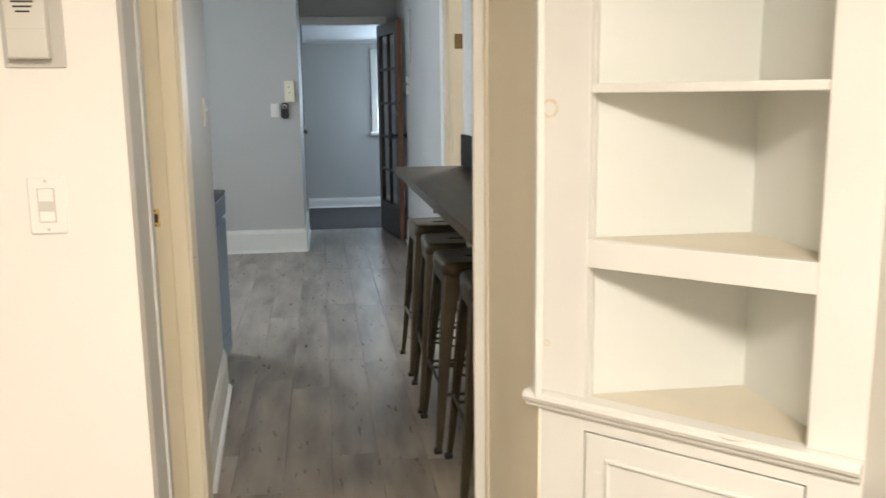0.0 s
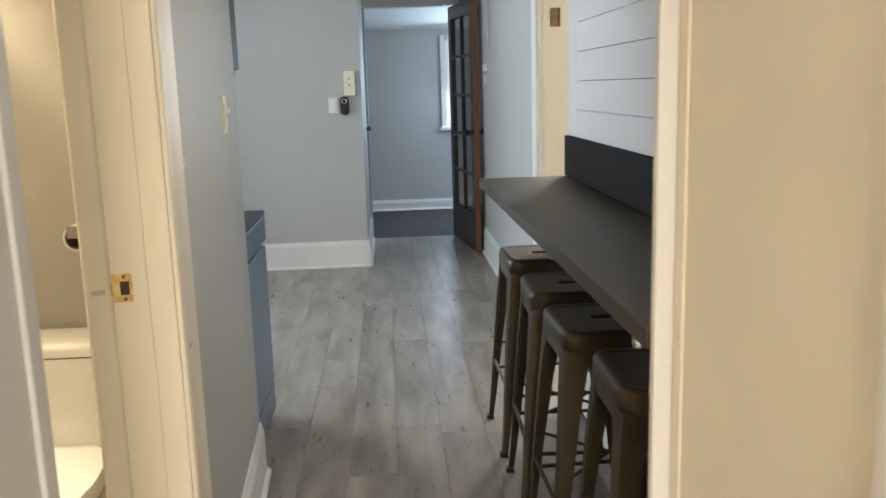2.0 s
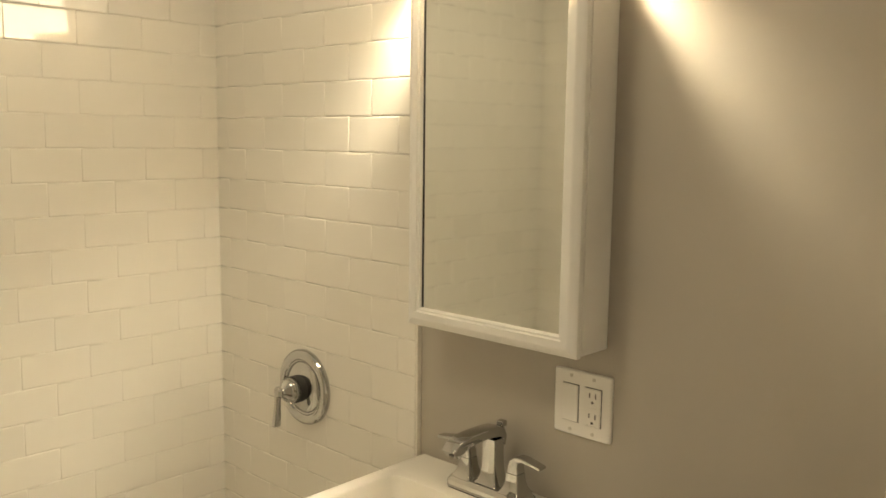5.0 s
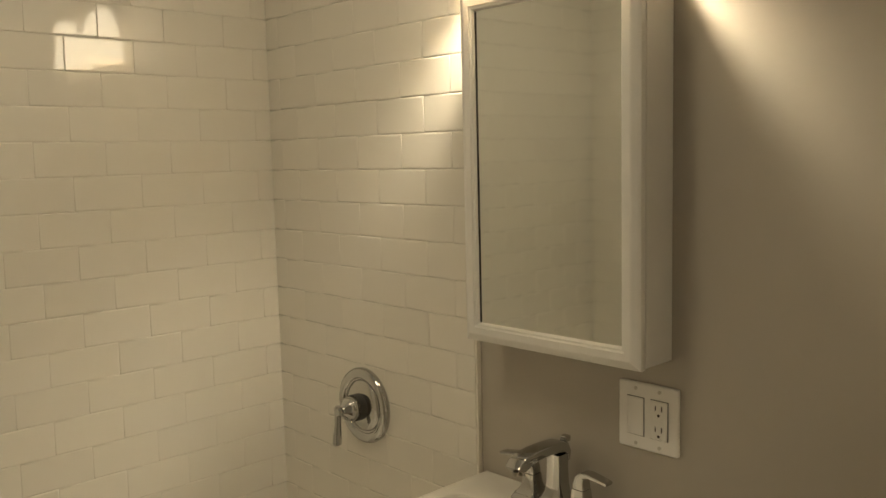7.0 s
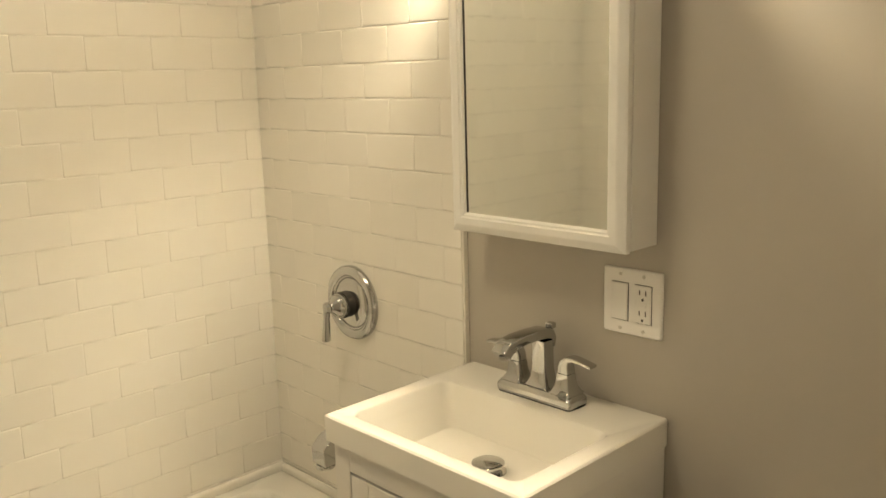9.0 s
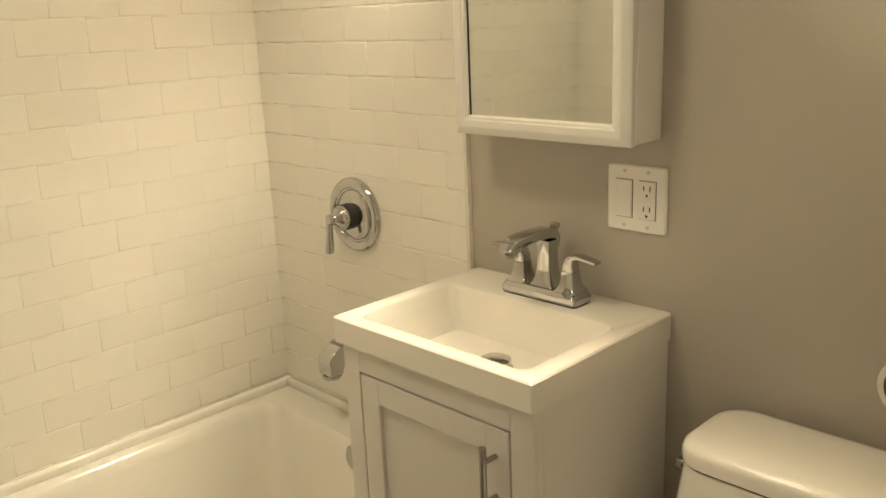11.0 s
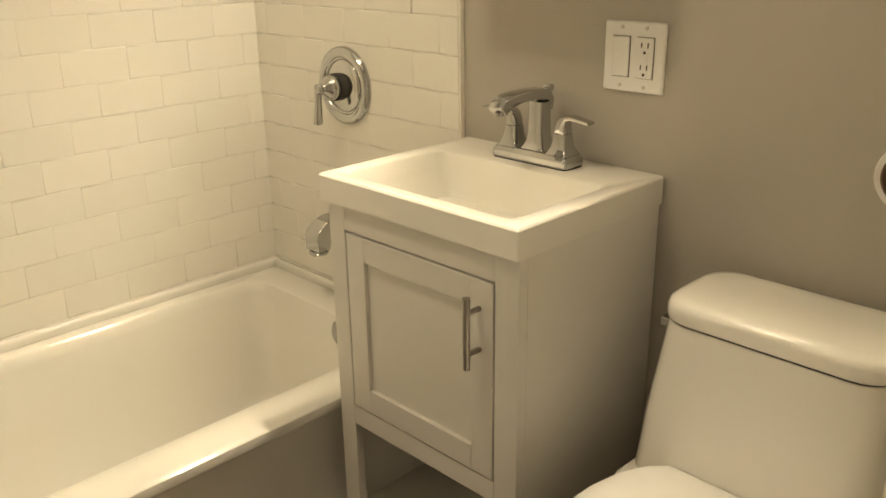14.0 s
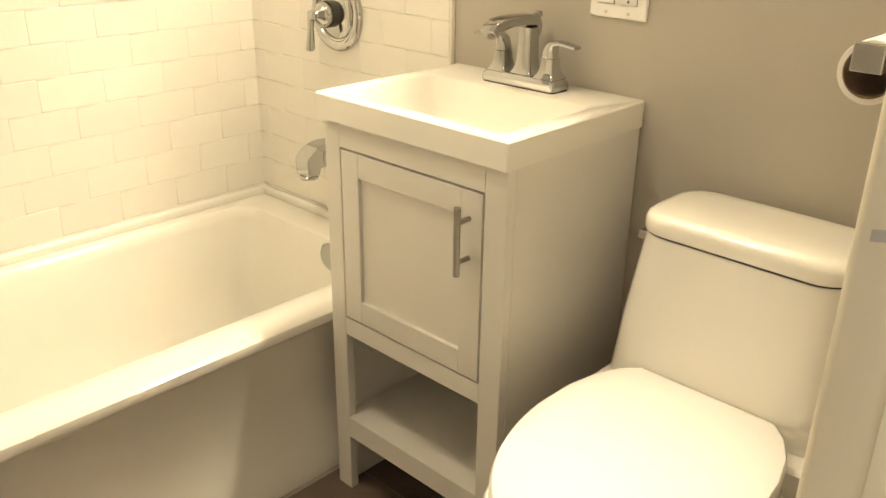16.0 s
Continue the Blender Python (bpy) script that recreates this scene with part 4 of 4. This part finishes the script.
part("shelf", box(VX0 + 0.018, VX1 - 0.018, VY0 + 0.02, VY1 - 0.004, 0.168, 0.184), VANITY, van)
part("deck", box(VX0 + 0.018, VX1 - 0.018, VY0 + 0.02, VY1 - 0.004, 0.40, 0.416), VANITY, van)
part("back_panel", box(VX0 + 0.018, VX1 - 0.018, VY1 - 0.012, VY1 - 0.004, 0.16, VT), VANITY, van)
# dark slab behind the door puts the reveal's shade into colour
part("door_gap_shade", box(VX0 + 0.04, VX1 - 0.045, VY0 + 0.010, VY0 + 0.0195, 0.42, 0.78), SLOT, van)
dx0, dx1, dz0, dz1 = VX0 + 0.0460, VX1 - 0.0500, 0.4275, 0.7710
vd = thing("door", None)
vd.parent = van
for n, b in (("door_stile", (dx0, dx0 + 0.046, dz0, dz1)), ("door_stile", (dx1 - 0.046, dx1, dz0, dz1)), ("door_rail", (dx0 + 0.046, dx1 - 0.046, dz1 - 0.046, dz1)), ("door_rail", (dx0 + 0.046, dx1 - 0.046, dz0, dz0 + 0.046))):
    part(n, box(b[0], b[1], VY0 - 0.001, VY0 + 0.017, b[2], b[3]), VANITY, vd, bevel=0.0012)
part("door_panel", box(dx0 + 0.045, dx1 - 0.045, VY0 + 0.007, VY0 + 0.012, dz0 + 0.045, dz1 - 0.045), VANITY, vd)
hb = part("bar_handle", tube([(-1.043, VY0 - 0.03, 0.631), (-1.043, VY0 - 0.03, 0.750)], 0.0058, seg=16), NICKEL, vd, "brushed nickel bar handle")
for z in (0.655, 0.724):
    part("handle_post", tube([(-1.043, VY0, z), (-1.043, VY0 - 0.03, z)], 0.0045, seg=12), NICKEL, vd)

# sink top with an inset sloping basin
top = thing("vanity_sink", None, "white moulded sink top with a rectangular basin", "sink")
X0, X1, Y0, Y1, Z0, Z1 = -1.421, -0.963, 3.329, 3.7105, 0.822, 0.87
bx0, bx1, by0, by1 = -1.392, -0.998, 3.357, 3.605
rings = [
    [(x, y, Z0) for x, y in round_rect(X0, X1, Y0, Y1, 0.003)],
    [(x, y, Z1 - 0.003) for x, y in round_rect(X0, X1, Y0, Y1, 0.003)],
    [(x, y, Z1) for x, y in round_rect(X0 + 0.003, X1 - 0.003, Y0 + 0.003, Y1, 0.003)],
    [(x, y, Z1) for x, y in round_rect(bx0, bx1, by0, by1, 0.018)],
    [(x, y, Z1 - 0.004) for x, y in round_rect(bx0 + 0.005, bx1 - 0.005, by0 + 0.005, by1 - 0.005, 0.020)],
    [(x, y, Z1 - 0.032) for x, y in round_rect(bx0 + 0.012, bx1 - 0.020, by0 + 0.010, by1 - 0.009, 0.020)],
    [(x, y, Z1 - 0.074) for x, y in round_rect(bx0 + 0.027, bx1 - 0.045, by0 + 0.020, by1 - 0.016, 0.022)],
    [(x, y, Z1 - 0.086) for x, y in round_rect(bx0 + 0.033, bx1 - 0.053, by0 + 0.026, by1 - 0.022, 0.022)],
    [(x, y, Z1 - 0.090) for x, y in round_rect(bx0 + 0.046, bx1 - 0.066, by0 + 0.038, by1 - 0.034, 0.020)],
    [(x, y, Z1 - 0.094) for x, y in round_rect(bx0 + 0.15, bx1 - 0.17, by0 + 0.11, by1 - 0.075, 0.016)],
]
sk2 = part("basin", loft(rings, False), SINK, top, smooth=True)
dr = part("drain_stopper", spin([(0.032, 0), (0.032, 0.002), (0.027, 0.004), (0.020, 0.004), (0.020, 0.012), (0.029, 0.014), (0.029, 0.017), (0.024, 0.0195), (0, 0.0205)], (-1.186, 3.500, Z1 - 0.0935), "Z", 28), CHROME, top, "chrome pop-up drain stopper", smooth=True)

# ---- faucet ----
fau = thing("faucet", pose(-1.189, 3.648, Z1), "polished chrome two-handle basin faucet", "faucet")
part("base_plate", loft([[(x, y, z) for x, y in round_rect(-0.086 + i, 0.086 - i, -0.028 + i, 0.028 - i, 0.008, 5)] for z, i in ((0.002, 0.0015), (0.0035, 0), (0.014, 0), (0.017, 0.0015), (0.022, 0.006), (0.0235, 0.009))]), CHROME, fau, bevel=0.001)
part("gasket", loft([[(x, y, z) for x, y in round_rect(-0.0845, 0.0845, -0.0265, 0.0265, 0.008, 5)] for z in (0.0, 0.002)]), SLOT, fau)
# flared square column, its front a flat panel, turning into a thick arm with a slanted nose
column = part("spout_column", loft([[(x, y + 0.006, z) for x, y in round_rect(-w, w, -d, d, 0.003, 3)] for z, w, d in ((0.0225, 0.027, 0.024), (0.028, 0.0225, 0.020), (0.038, 0.0180, 0.0165), (0.054, 0.0155, 0.015), (0.080, 0.0148, 0.0145), (0.108, 0.0148, 0.0145))]), CHROME, fau, smooth=True)
arm = [(0, 0.0215, 0.094), (0, 0.0215, 0.110), (0, 0.015, 0.119), (0, 0.002, 0.1225), (0, -0.028, 0.1245), (0, -0.060, 0.1240), (0, -0.084, 0.1205), (0, -0.100, 0.1140), (0, -0.108, 0.1060)]
arm_sizes = [(0.031, 0.002), (0.031, 0.012), (0.031, 0.019), (0.031, 0.0195), (0.031, 0.0185), (0.032, 0.019), (0.0335, 0.021), (0.0335, 0.022), (0.032, 0.021)]
part("spout", sweep(arm, arm_sizes, (1, 0, 0), corner=0.16), CHROME, fau, smooth=True)
part("aerator", cyl(0.009, 0.006, (0, -0.100, 0.1005)), NICKEL, fau)
for s in (-1, 1):
    b = part("handle_base", loft([[(s * 0.056 + x, y + 0.002, z) for x, y in round_rect(-w, w, -w, w, w * 0.16, 4)] for z, w in ((0.0225, 0.0245), (0.026, 0.0205), (0.034, 0.0160), (0.045, 0.0135), (0.0585, 0.0125))]), CHROME, fau, smooth=True)
    part("lever", sweep([(s * 0.056, 0.002, 0.0595), (s * 0.0562, 0.002, 0.070), (s * 0.0585, 0.002, 0.0795), (s * 0.066, 0.001, 0.0865), (s * 0.078, 0.0, 0.0888), (s * 0.096, -0.002, 0.0875), (s * 0.119, -0.005, 0.0850)], [(0.0245, 0.0245), (0.0245, 0.022), (0.024, 0.017), (0.0235, 0.011), (0.023, 0.007), (0.022, 0.0055), (0.020, 0.005)], (0, 1, 0), corner=0.16), CHROME, b, smooth=True)
rod = part("lift_rod", tube([(0, 0.029, 0.0225), (0, 0.029, 0.128)], 0.0025), CHROME, fau)
part("rod_knob", box(-0.0075, 0.0075, 0.0215, 0.0365, 0.124, 0.135), CHROME, rod, bevel=0.002)

# ---- mirror cabinet ----
MX0, MX1, MY0, MZ0, MZ1 = -1.376, -0.993, 3.612, 1.165, 1.80
mc = thing("mirror_cabinet", None, "white framed mirrored medicine cabinet on the wall", "cabinet")
# dark slab between frame and body, for the shade in that groove
part("door_gap_shade", box(MX0 + 0.016, MX1 - 0.003, MY0 + 0.0195, MY0 + 0.026, MZ0 + 0.006, MZ1 - 0.006), SLOT, mc)
part("body", box(MX0 + 0.012, MX1, MY0 + 0.0235, 3.7115, MZ0 + 0.002, MZ1 - 0.002), WHITE_TRIM, mc, bevel=0.002)
fr = thing("door", None)
fr.parent = mc
W = 0.036


def mitred(name, a, b, c, d):
    """Frame side with a moulded section, mitred at its ends: outer a-b, inner d-c."""
    out = []
    for t, y in ((0.0, MY0 + 0.020), (0.0, MY0 + 0.009), (0.10, MY0 + 0.006), (0.34, MY0 + 0.001), (0.42, MY0), (0.74, MY0), (0.80, MY0 + 0.003), (0.90, MY0 + 0.0035), (1.0, MY0 + 0.009), (1.0, MY0 + 0.020)):
        out.append([(a[0] + (d[0] - a[0]) * t, y, a[1] + (d[1] - a[1]) * t), (b[0] + (c[0] - b[0]) * t, y, b[1] + (c[1] - b[1]) * t)])
    ring0, ring1 = [p[0] for p in out], [p[1] for p in out]
    part(name, loft([ring0, ring1]), WHITE_TRIM, fr)


o = [(MX0, MZ0), (MX1, MZ0), (MX1, MZ1), (MX0, MZ1)]
i4 = [(MX0 + W, MZ0 + W), (MX1 - W, MZ0 + W), (MX1 - W, MZ1 - W), (MX0 + W, MZ1 - W)]
for k in range(4):
    j = (k + 1) % 4
    mitred("frame", o[k], o[j], i4[j], i4[k])
part("mirror", box(MX0 + W - 0.004, MX1 - W + 0.004, MY0 + 0.009, MY0 + 0.014, MZ0 + W - 0.004, MZ1 - W + 0.004), MIRROR, fr, "clear mirror glass")
part("mirror_edge", box(MX0 + W, MX0 + W + 0.0022, MY0 + 0.0075, MY0 + 0.009, MZ0 + W, MZ1 - W), SLOT, fr)

# ---- vanity light ----
vl = thing("vanity_light", None, "two-shade chrome vanity light above the mirror cabinet", "lamp")
part("back_bar", box(-1.33, -1.04, 3.7, 3.711, 1.97, 2.05), CHROME, vl, bevel=0.006)
for bx in BULB_X:
    part("arm", tube([(bx, 3.705, 2.01), (bx, 3.67, 2.03), (bx, BULB_Y, 2.025)], 0.007), CHROME, vl)
    part("socket", cyl(0.018, 0.05, (bx, BULB_Y, 2.0)), CHROME, vl)
    part("shade", spin([(0.020, 0.150), (0.034, 0.135), (0.046, 0.10), (0.053, 0.045), (0.0565, 0.0), (0.0540, 0.0), (0.0505, 0.045), (0.0435, 0.10), (0.032, 0.132), (0.020, 0.147)], (bx, BULB_Y, 1.842)), FROSTED, vl, smooth=True)

# ---- outlet plate ----
op = wall_plate("switch_outlet_plate", pose(-1.036, BY1, 1.062), 0.116, 0.116, "white two-gang plate with rocker switch and outlet", "outlet", PLASTIC, ((-0.023, 0.048), (0.023, 0.048), (-0.023, -0.048), (0.023, -0.048)))
part("rim", box(-0.0398, -0.0062, FACE - 0.0006, FACE, -0.0338, 0.0338), SLOT, op)
part("rocker", box(-0.039, -0.007, FACE - 0.003, FACE, -0.033, 0.033), PLASTIC, op, bevel=0.0015)
part("rim", box(0.0062, 0.0398, FACE - 0.0006, FACE, -0.0338, 0.0338), SLOT, op)
ol = part("outlet", box(0.007, 0.039, FACE - 0.003, FACE, -0.033, 0.033), PLASTIC, op, bevel=0.001)
for z in (0.018, -0.018):
    for x, h in ((0.017, 0.004), (0.029, 0.0045)):
        part("slot", box(x - 0.001, x + 0.001, FACE - 0.0034, FACE - 0.0025, z - h + 0.003, z + h + 0.003), SLOT, ol)
    part("slot", cyl(0.0024, 0.001, (0.023, FACE - 0.003, z - 0.009), "Y", seg=12), SLOT, ol)
for z in (0.003, -0.003):
    part("button", box(0.016, 0.030, FACE - 0.0038, FACE - 0.003, z - 0.0022, z + 0.0022), PLASTIC, ol)

# ---- toilet ----
TC = -0.675
toilet = thing("toilet", pose(TC, 0, 0), "white one-piece toilet with the lid closed", "toilet")


def oval(cx, cy, a, front, back, z, n=40, square=2.3):
    pts = []
    for i in range(n):
        t = 2 * math.pi * i / n
        c, s = math.cos(t), math.sin(t)
        x = a * math.copysign(abs(c) ** (2 / square), c)
        y = (back if s > 0 else front) * math.copysign(abs(s) ** (2 / square), s)
        pts.append((cx + x, cy + y, z))
    return pts


def tank_ring(w, y0, y1, z, r=0.05):
    return [(x, y, z) for x, y in round_rect(-w, w, y0, y1, r, 6)]


part("tank", loft([tank_ring(0.195, 3.485, 3.705, 0.36, 0.05), tank_ring(0.194, 3.487, 3.705, 0.44, 0.05), tank_ring(0.183, 3.495, 3.705, 0.56, 0.05), tank_ring(0.169, 3.508, 3.705, 0.68, 0.05), tank_ring(0.1655, 3.5105, 3.705, 0.7115, 0.05)]), PORCELAIN, toilet, smooth=True)
lid = part("tank_lid", loft([tank_ring(0.1655, 3.5105, 3.69, 0.7145, 0.05), tank_ring(0.1685, 3.5075, 3.690, 0.7165, 0.052), tank_ring(0.1695, 3.5065, 3.690, 0.722, 0.053), tank_ring(0.1690, 3.507, 3.690, 0.735, 0.053), tank_ring(0.1665, 3.5095, 3.688, 0.7425, 0.053), tank_ring(0.160, 3.516, 3.684, 0.7475, 0.052), tank_ring(0.150, 3.526, 3.676, 0.7495, 0.05), tank_ring(0.115, 3.555, 3.655, 0.751, 0.045)]), PORCELAIN, toilet, smooth=True)
part("seam", loft([tank_ring(0.1640, 3.512, 3.704, 0.711, 0.05), tank_ring(0.1640, 3.512, 3.704, 0.715, 0.05)]), SLOT, toilet)
part("flush_lever", loft([[(-0.1725 + u * 2.2, 3.548 + 0.028 * k, 0.692 + v * 1.4) for u, v in ((-0.004, -0.005), (0.004, -0.005), (0.004, 0.005), (-0.004, 0.005))] for k in (0, 1)]), CHROME, toilet, bevel=0.002)
CY = 3.30
part("deck_lip", loft([tank_ring(0.192, 3.455, 3.60, 0.39, 0.03), tank_ring(0.196, 3.450, 3.60, 0.40, 0.03), tank_ring(0.196, 3.450, 3.60, 0.446, 0.03), tank_ring(0.190, 3.456, 3.60, 0.453, 0.03)]), PORCELAIN, toilet, smooth=True)
part("bowl", loft([oval(0, 3.38, 0.115, 0.20, 0.28, 0.0), oval(0, 3.38, 0.118, 0.21, 0.28, 0.03), oval(0, 3.38, 0.112, 0.21, 0.28, 0.12), oval(0, 3.36, 0.125, 0.23, 0.27, 0.22), oval(0, 3.33, 0.158, 0.25, 0.24, 0.32), oval(0, CY, 0.178, 0.247, 0.26, 0.385), oval(0, CY, 0.182, 0.25, 0.26, 0.412), oval(0, CY, 0.178, 0.246, 0.26, 0.418)]), PORCELAIN, toilet, smooth=True)


def seat_ring(k, z):
    """Rounded front, straight narrow back at the hinge; it rises a little towards the hinge."""
    pts = []
    for i in range(33):
        t = math.pi + math.pi * i / 32
        pts.append((0.181 * k * math.cos(t), CY + 0.005 + 0.255 * k * math.sin(t)))
    back = ((0.176, 0.070), (0.162, 0.125), (0.140, 0.165), (0.114, 0.190))
    for x, y in back + tuple((-x, y) for x, y in reversed(back)):
        pts.append((x * k, CY + y * (1 - (1 - k) * 0.6)))
    return [(x, y, z + 0.055 * (y - CY + 0.25)) for x, y in pts]


part("seat", loft([seat_ring(0.985, 0.421), seat_ring(1.0, 0.425), seat_ring(1.0, 0.436), seat_ring(0.985, 0.440)]), PLASTIC, toilet, smooth=True)
part("seat_lid", loft([seat_ring(0.985, 0.442), seat_ring(1.005, 0.445), seat_ring(1.005, 0.458), seat_ring(0.985, 0.466), seat_ring(0.9, 0.470), seat_ring(0.5, 0.473)]), PLASTIC, toilet, smooth=True)
for x in (-0.085, 0.085):
    part("hinge", box(x - 0.022, x + 0.022, CY + 0.165, CY + 0.20, 0.425, 0.476), PLASTIC, toilet, bevel=0.006)

# ---- paper holder ----
tp = thing("toilet_paper_holder", None, "chrome paper holder on the bathroom partition beside the doorway", "paper holder")
part("rose", spin([(0.026, 0), (0.026, 0.005), (0.021, 0.009), (0.010, 0.011)], (-0.373, 3.292, 1.092), "-X", 28), CHROME, tp)
part("arm", tube([(-0.380, 3.292, 1.092), (-0.415, 3.292, 1.092), (-0.424, 3.289, 1.092), (-0.432, 3.280, 1.092), (-0.432, 3.152, 1.092)], 0.0055), CHROME, tp)
part("tip", box(-0.4455, -0.4185, 3.148, 3.156, 1.0785, 1.1035), CHROME, tp, "square chrome end", bevel=0.0015)
roll = thing("toilet_paper_roll", None, "nearly empty white toilet paper roll on its chrome holder", "paper roll")
part("paper", spin([(0.0225, -0.05), (0.0275, -0.05), (0.028, -0.049), (0.028, 0.049), (0.0275, 0.05), (0.0225, 0.05)], (-0.432, 3.212, 1.077), "Y", 40), PAPER, roll)
part("core", spin([(0.0226, -0.051), (0.0212, -0.051), (0.0212, 0.051), (0.0226, 0.051), (0.0226, -0.051)], (-0.432, 3.212, 1.077), "Y", 36), CARD, roll, "brown cardboard core")

# ---- pieces: shiplap boards, wall tiles, floor tiles, planks ----
ship = tagged(thing("wall_shiplap"), "white painted shiplap boards above the counter", "wall", kind="structure")
z = 1.369 - 0.1125 * 12
while z < 2.44:
    z0, z1 = max(z, 0.0), min(z + 0.1125, 2.445)
    if z1 > 0.02:
        part("board", box(RW - 0.021, RW - 0.006, 2.652, 4.79, z0 + 0.0012, z1 - 0.0012), SHIPLAP, ship)
    z += 0.1125
part("backing", box(RW - 0.0062, RW - 0.001, 2.652, 4.79, 0.0, 2.445), GAP, ship)


def tile_mesh(w, h):
    """Pillow-edged tile, w wide along x and h high, facing -y."""
    bm = bmesh.new()
    g, c, d = 0.0001, 0.0038, 0.0022
    rings = []
    for inset, y in ((0, 0), (0, -d + 0.0017), (c * 0.22, -d + 0.0009), (c * 0.55, -d + 0.0003), (c, -d)):
        a, b = w / 2 - g - inset * 0.5, h / 2 - g - inset
        rings.append([(-a, y, -b), (a, y, -b), (a, y, b), (-a, y, b)])
    loft(rings, False, True, bm)
    for f in bm.faces:
        f.smooth = f.calc_area() < 0.4 * w * h
    mesh = bpy.data.meshes.new("tile")
    bm.to_mesh(mesh)
    bm.free()
    mesh.materials.append(TILE)
    return mesh


TW, TH, TZ0 = 0.1525, 0.0752, 0.3546
rnd = random.Random(4)
cuts = {}


def lay_tiles(parent, m, length, first_a, first_b, z_top=2.35):
    """Running bond from local x 0 to length; joints of even rows at first_a, of odd rows at first_b."""
    row, z = 0, TZ0
    while z < z_top - 0.01:
        h = min(TH, z_top - z)
        x = (first_a if row % 2 == 0 else first_b) % TW
        edges = [0.0] + [x + TW * k for k in range(40) if 0.004 < x + TW * k < length - 0.004] + [length]
        for a, b in zip(edges, edges[1:]):
            key = (round(b - a, 4), round(h, 4))
            if key not in cuts:
                cuts[key] = tile_mesh(b - a, h)
            t = new("tile", cuts[key])
            t.parent = parent
            t.matrix_world = m @ pose((a + b) / 2, 0, z + h / 2, rnd.gauss(0, 0.30), 0, rnd.gauss(0, 0.22))
        z += TH
        row += 1


lay_tiles(wet, pose(BX0, 3.6993, 0), 0.714, (-1.566 - BX0) % TW, (-1.638 - BX0) % TW)
lay_tiles(long_wall, pose(BX0 + 0.0007, BY0, 0, 0, 0, 90), 3.6985 - BY0, (3.196 - BY0) % TW, (3.118 - BY0) % TW)
lay_tiles(end_wall, pose(-1.40, BY0 + 0.0001, 0, 0, 0, 180), 0.745, 0.05, 0.127)

fb = bpy.data.objects["floor_bath"]
for i in range(4):
    for j in range(6):
        x0, y0 = -1.44 + 0.303 * i, BY0 + 0.303 * j
        x1, y1 = min(x0 + 0.30, -0.356), min(y0 + 0.30, 3.71)
        if x1 - x0 > 0.02 and y1 - y0 > 0.02:
            part("tile", box(x0, x1, y0, y1, -0.004, 0.0), FLOOR_TILE, fb)

fl = bpy.data.objects["floor"]
PW, PL = 0.178, 1.22
planks = {}
rp = random.Random(11)
for c in range(-14, 14):
    x0 = 0.03 + PW * c
    x1 = x0 + PW
    if x0 < -2.6:
        continue
    y = -2.7 + rp.random() * PL - PL
    while y < 9.18:
        a, b = max(y, -2.7), min(y + PL, 9.178)
        y += PL
        if b - a < 0.03:
            continue
        key = round(b - a, 4)
        if key not in planks:
            g, d = 0.0003, 0.0006
            bm = loft([[(-PW / 2 + i, -key / 2 + i, z), (PW / 2 - i, -key / 2 + i, z), (PW / 2 - i, key / 2 - i, z), (-PW / 2 + i, key / 2 - i, z)] for z, i in ((-0.0115, g), (-0.0015, g), (0.0, g + d))], False, True)
            me = bpy.data.meshes.new("plank")
            bm.to_mesh(me)
            bm.free()
            me.materials.append(PLANK)
            planks[key] = me
        p = new("plank", planks[key])
        p.parent = fl
        p.location = ((x0 + x1) / 2, (a + b) / 2, -0.0005)
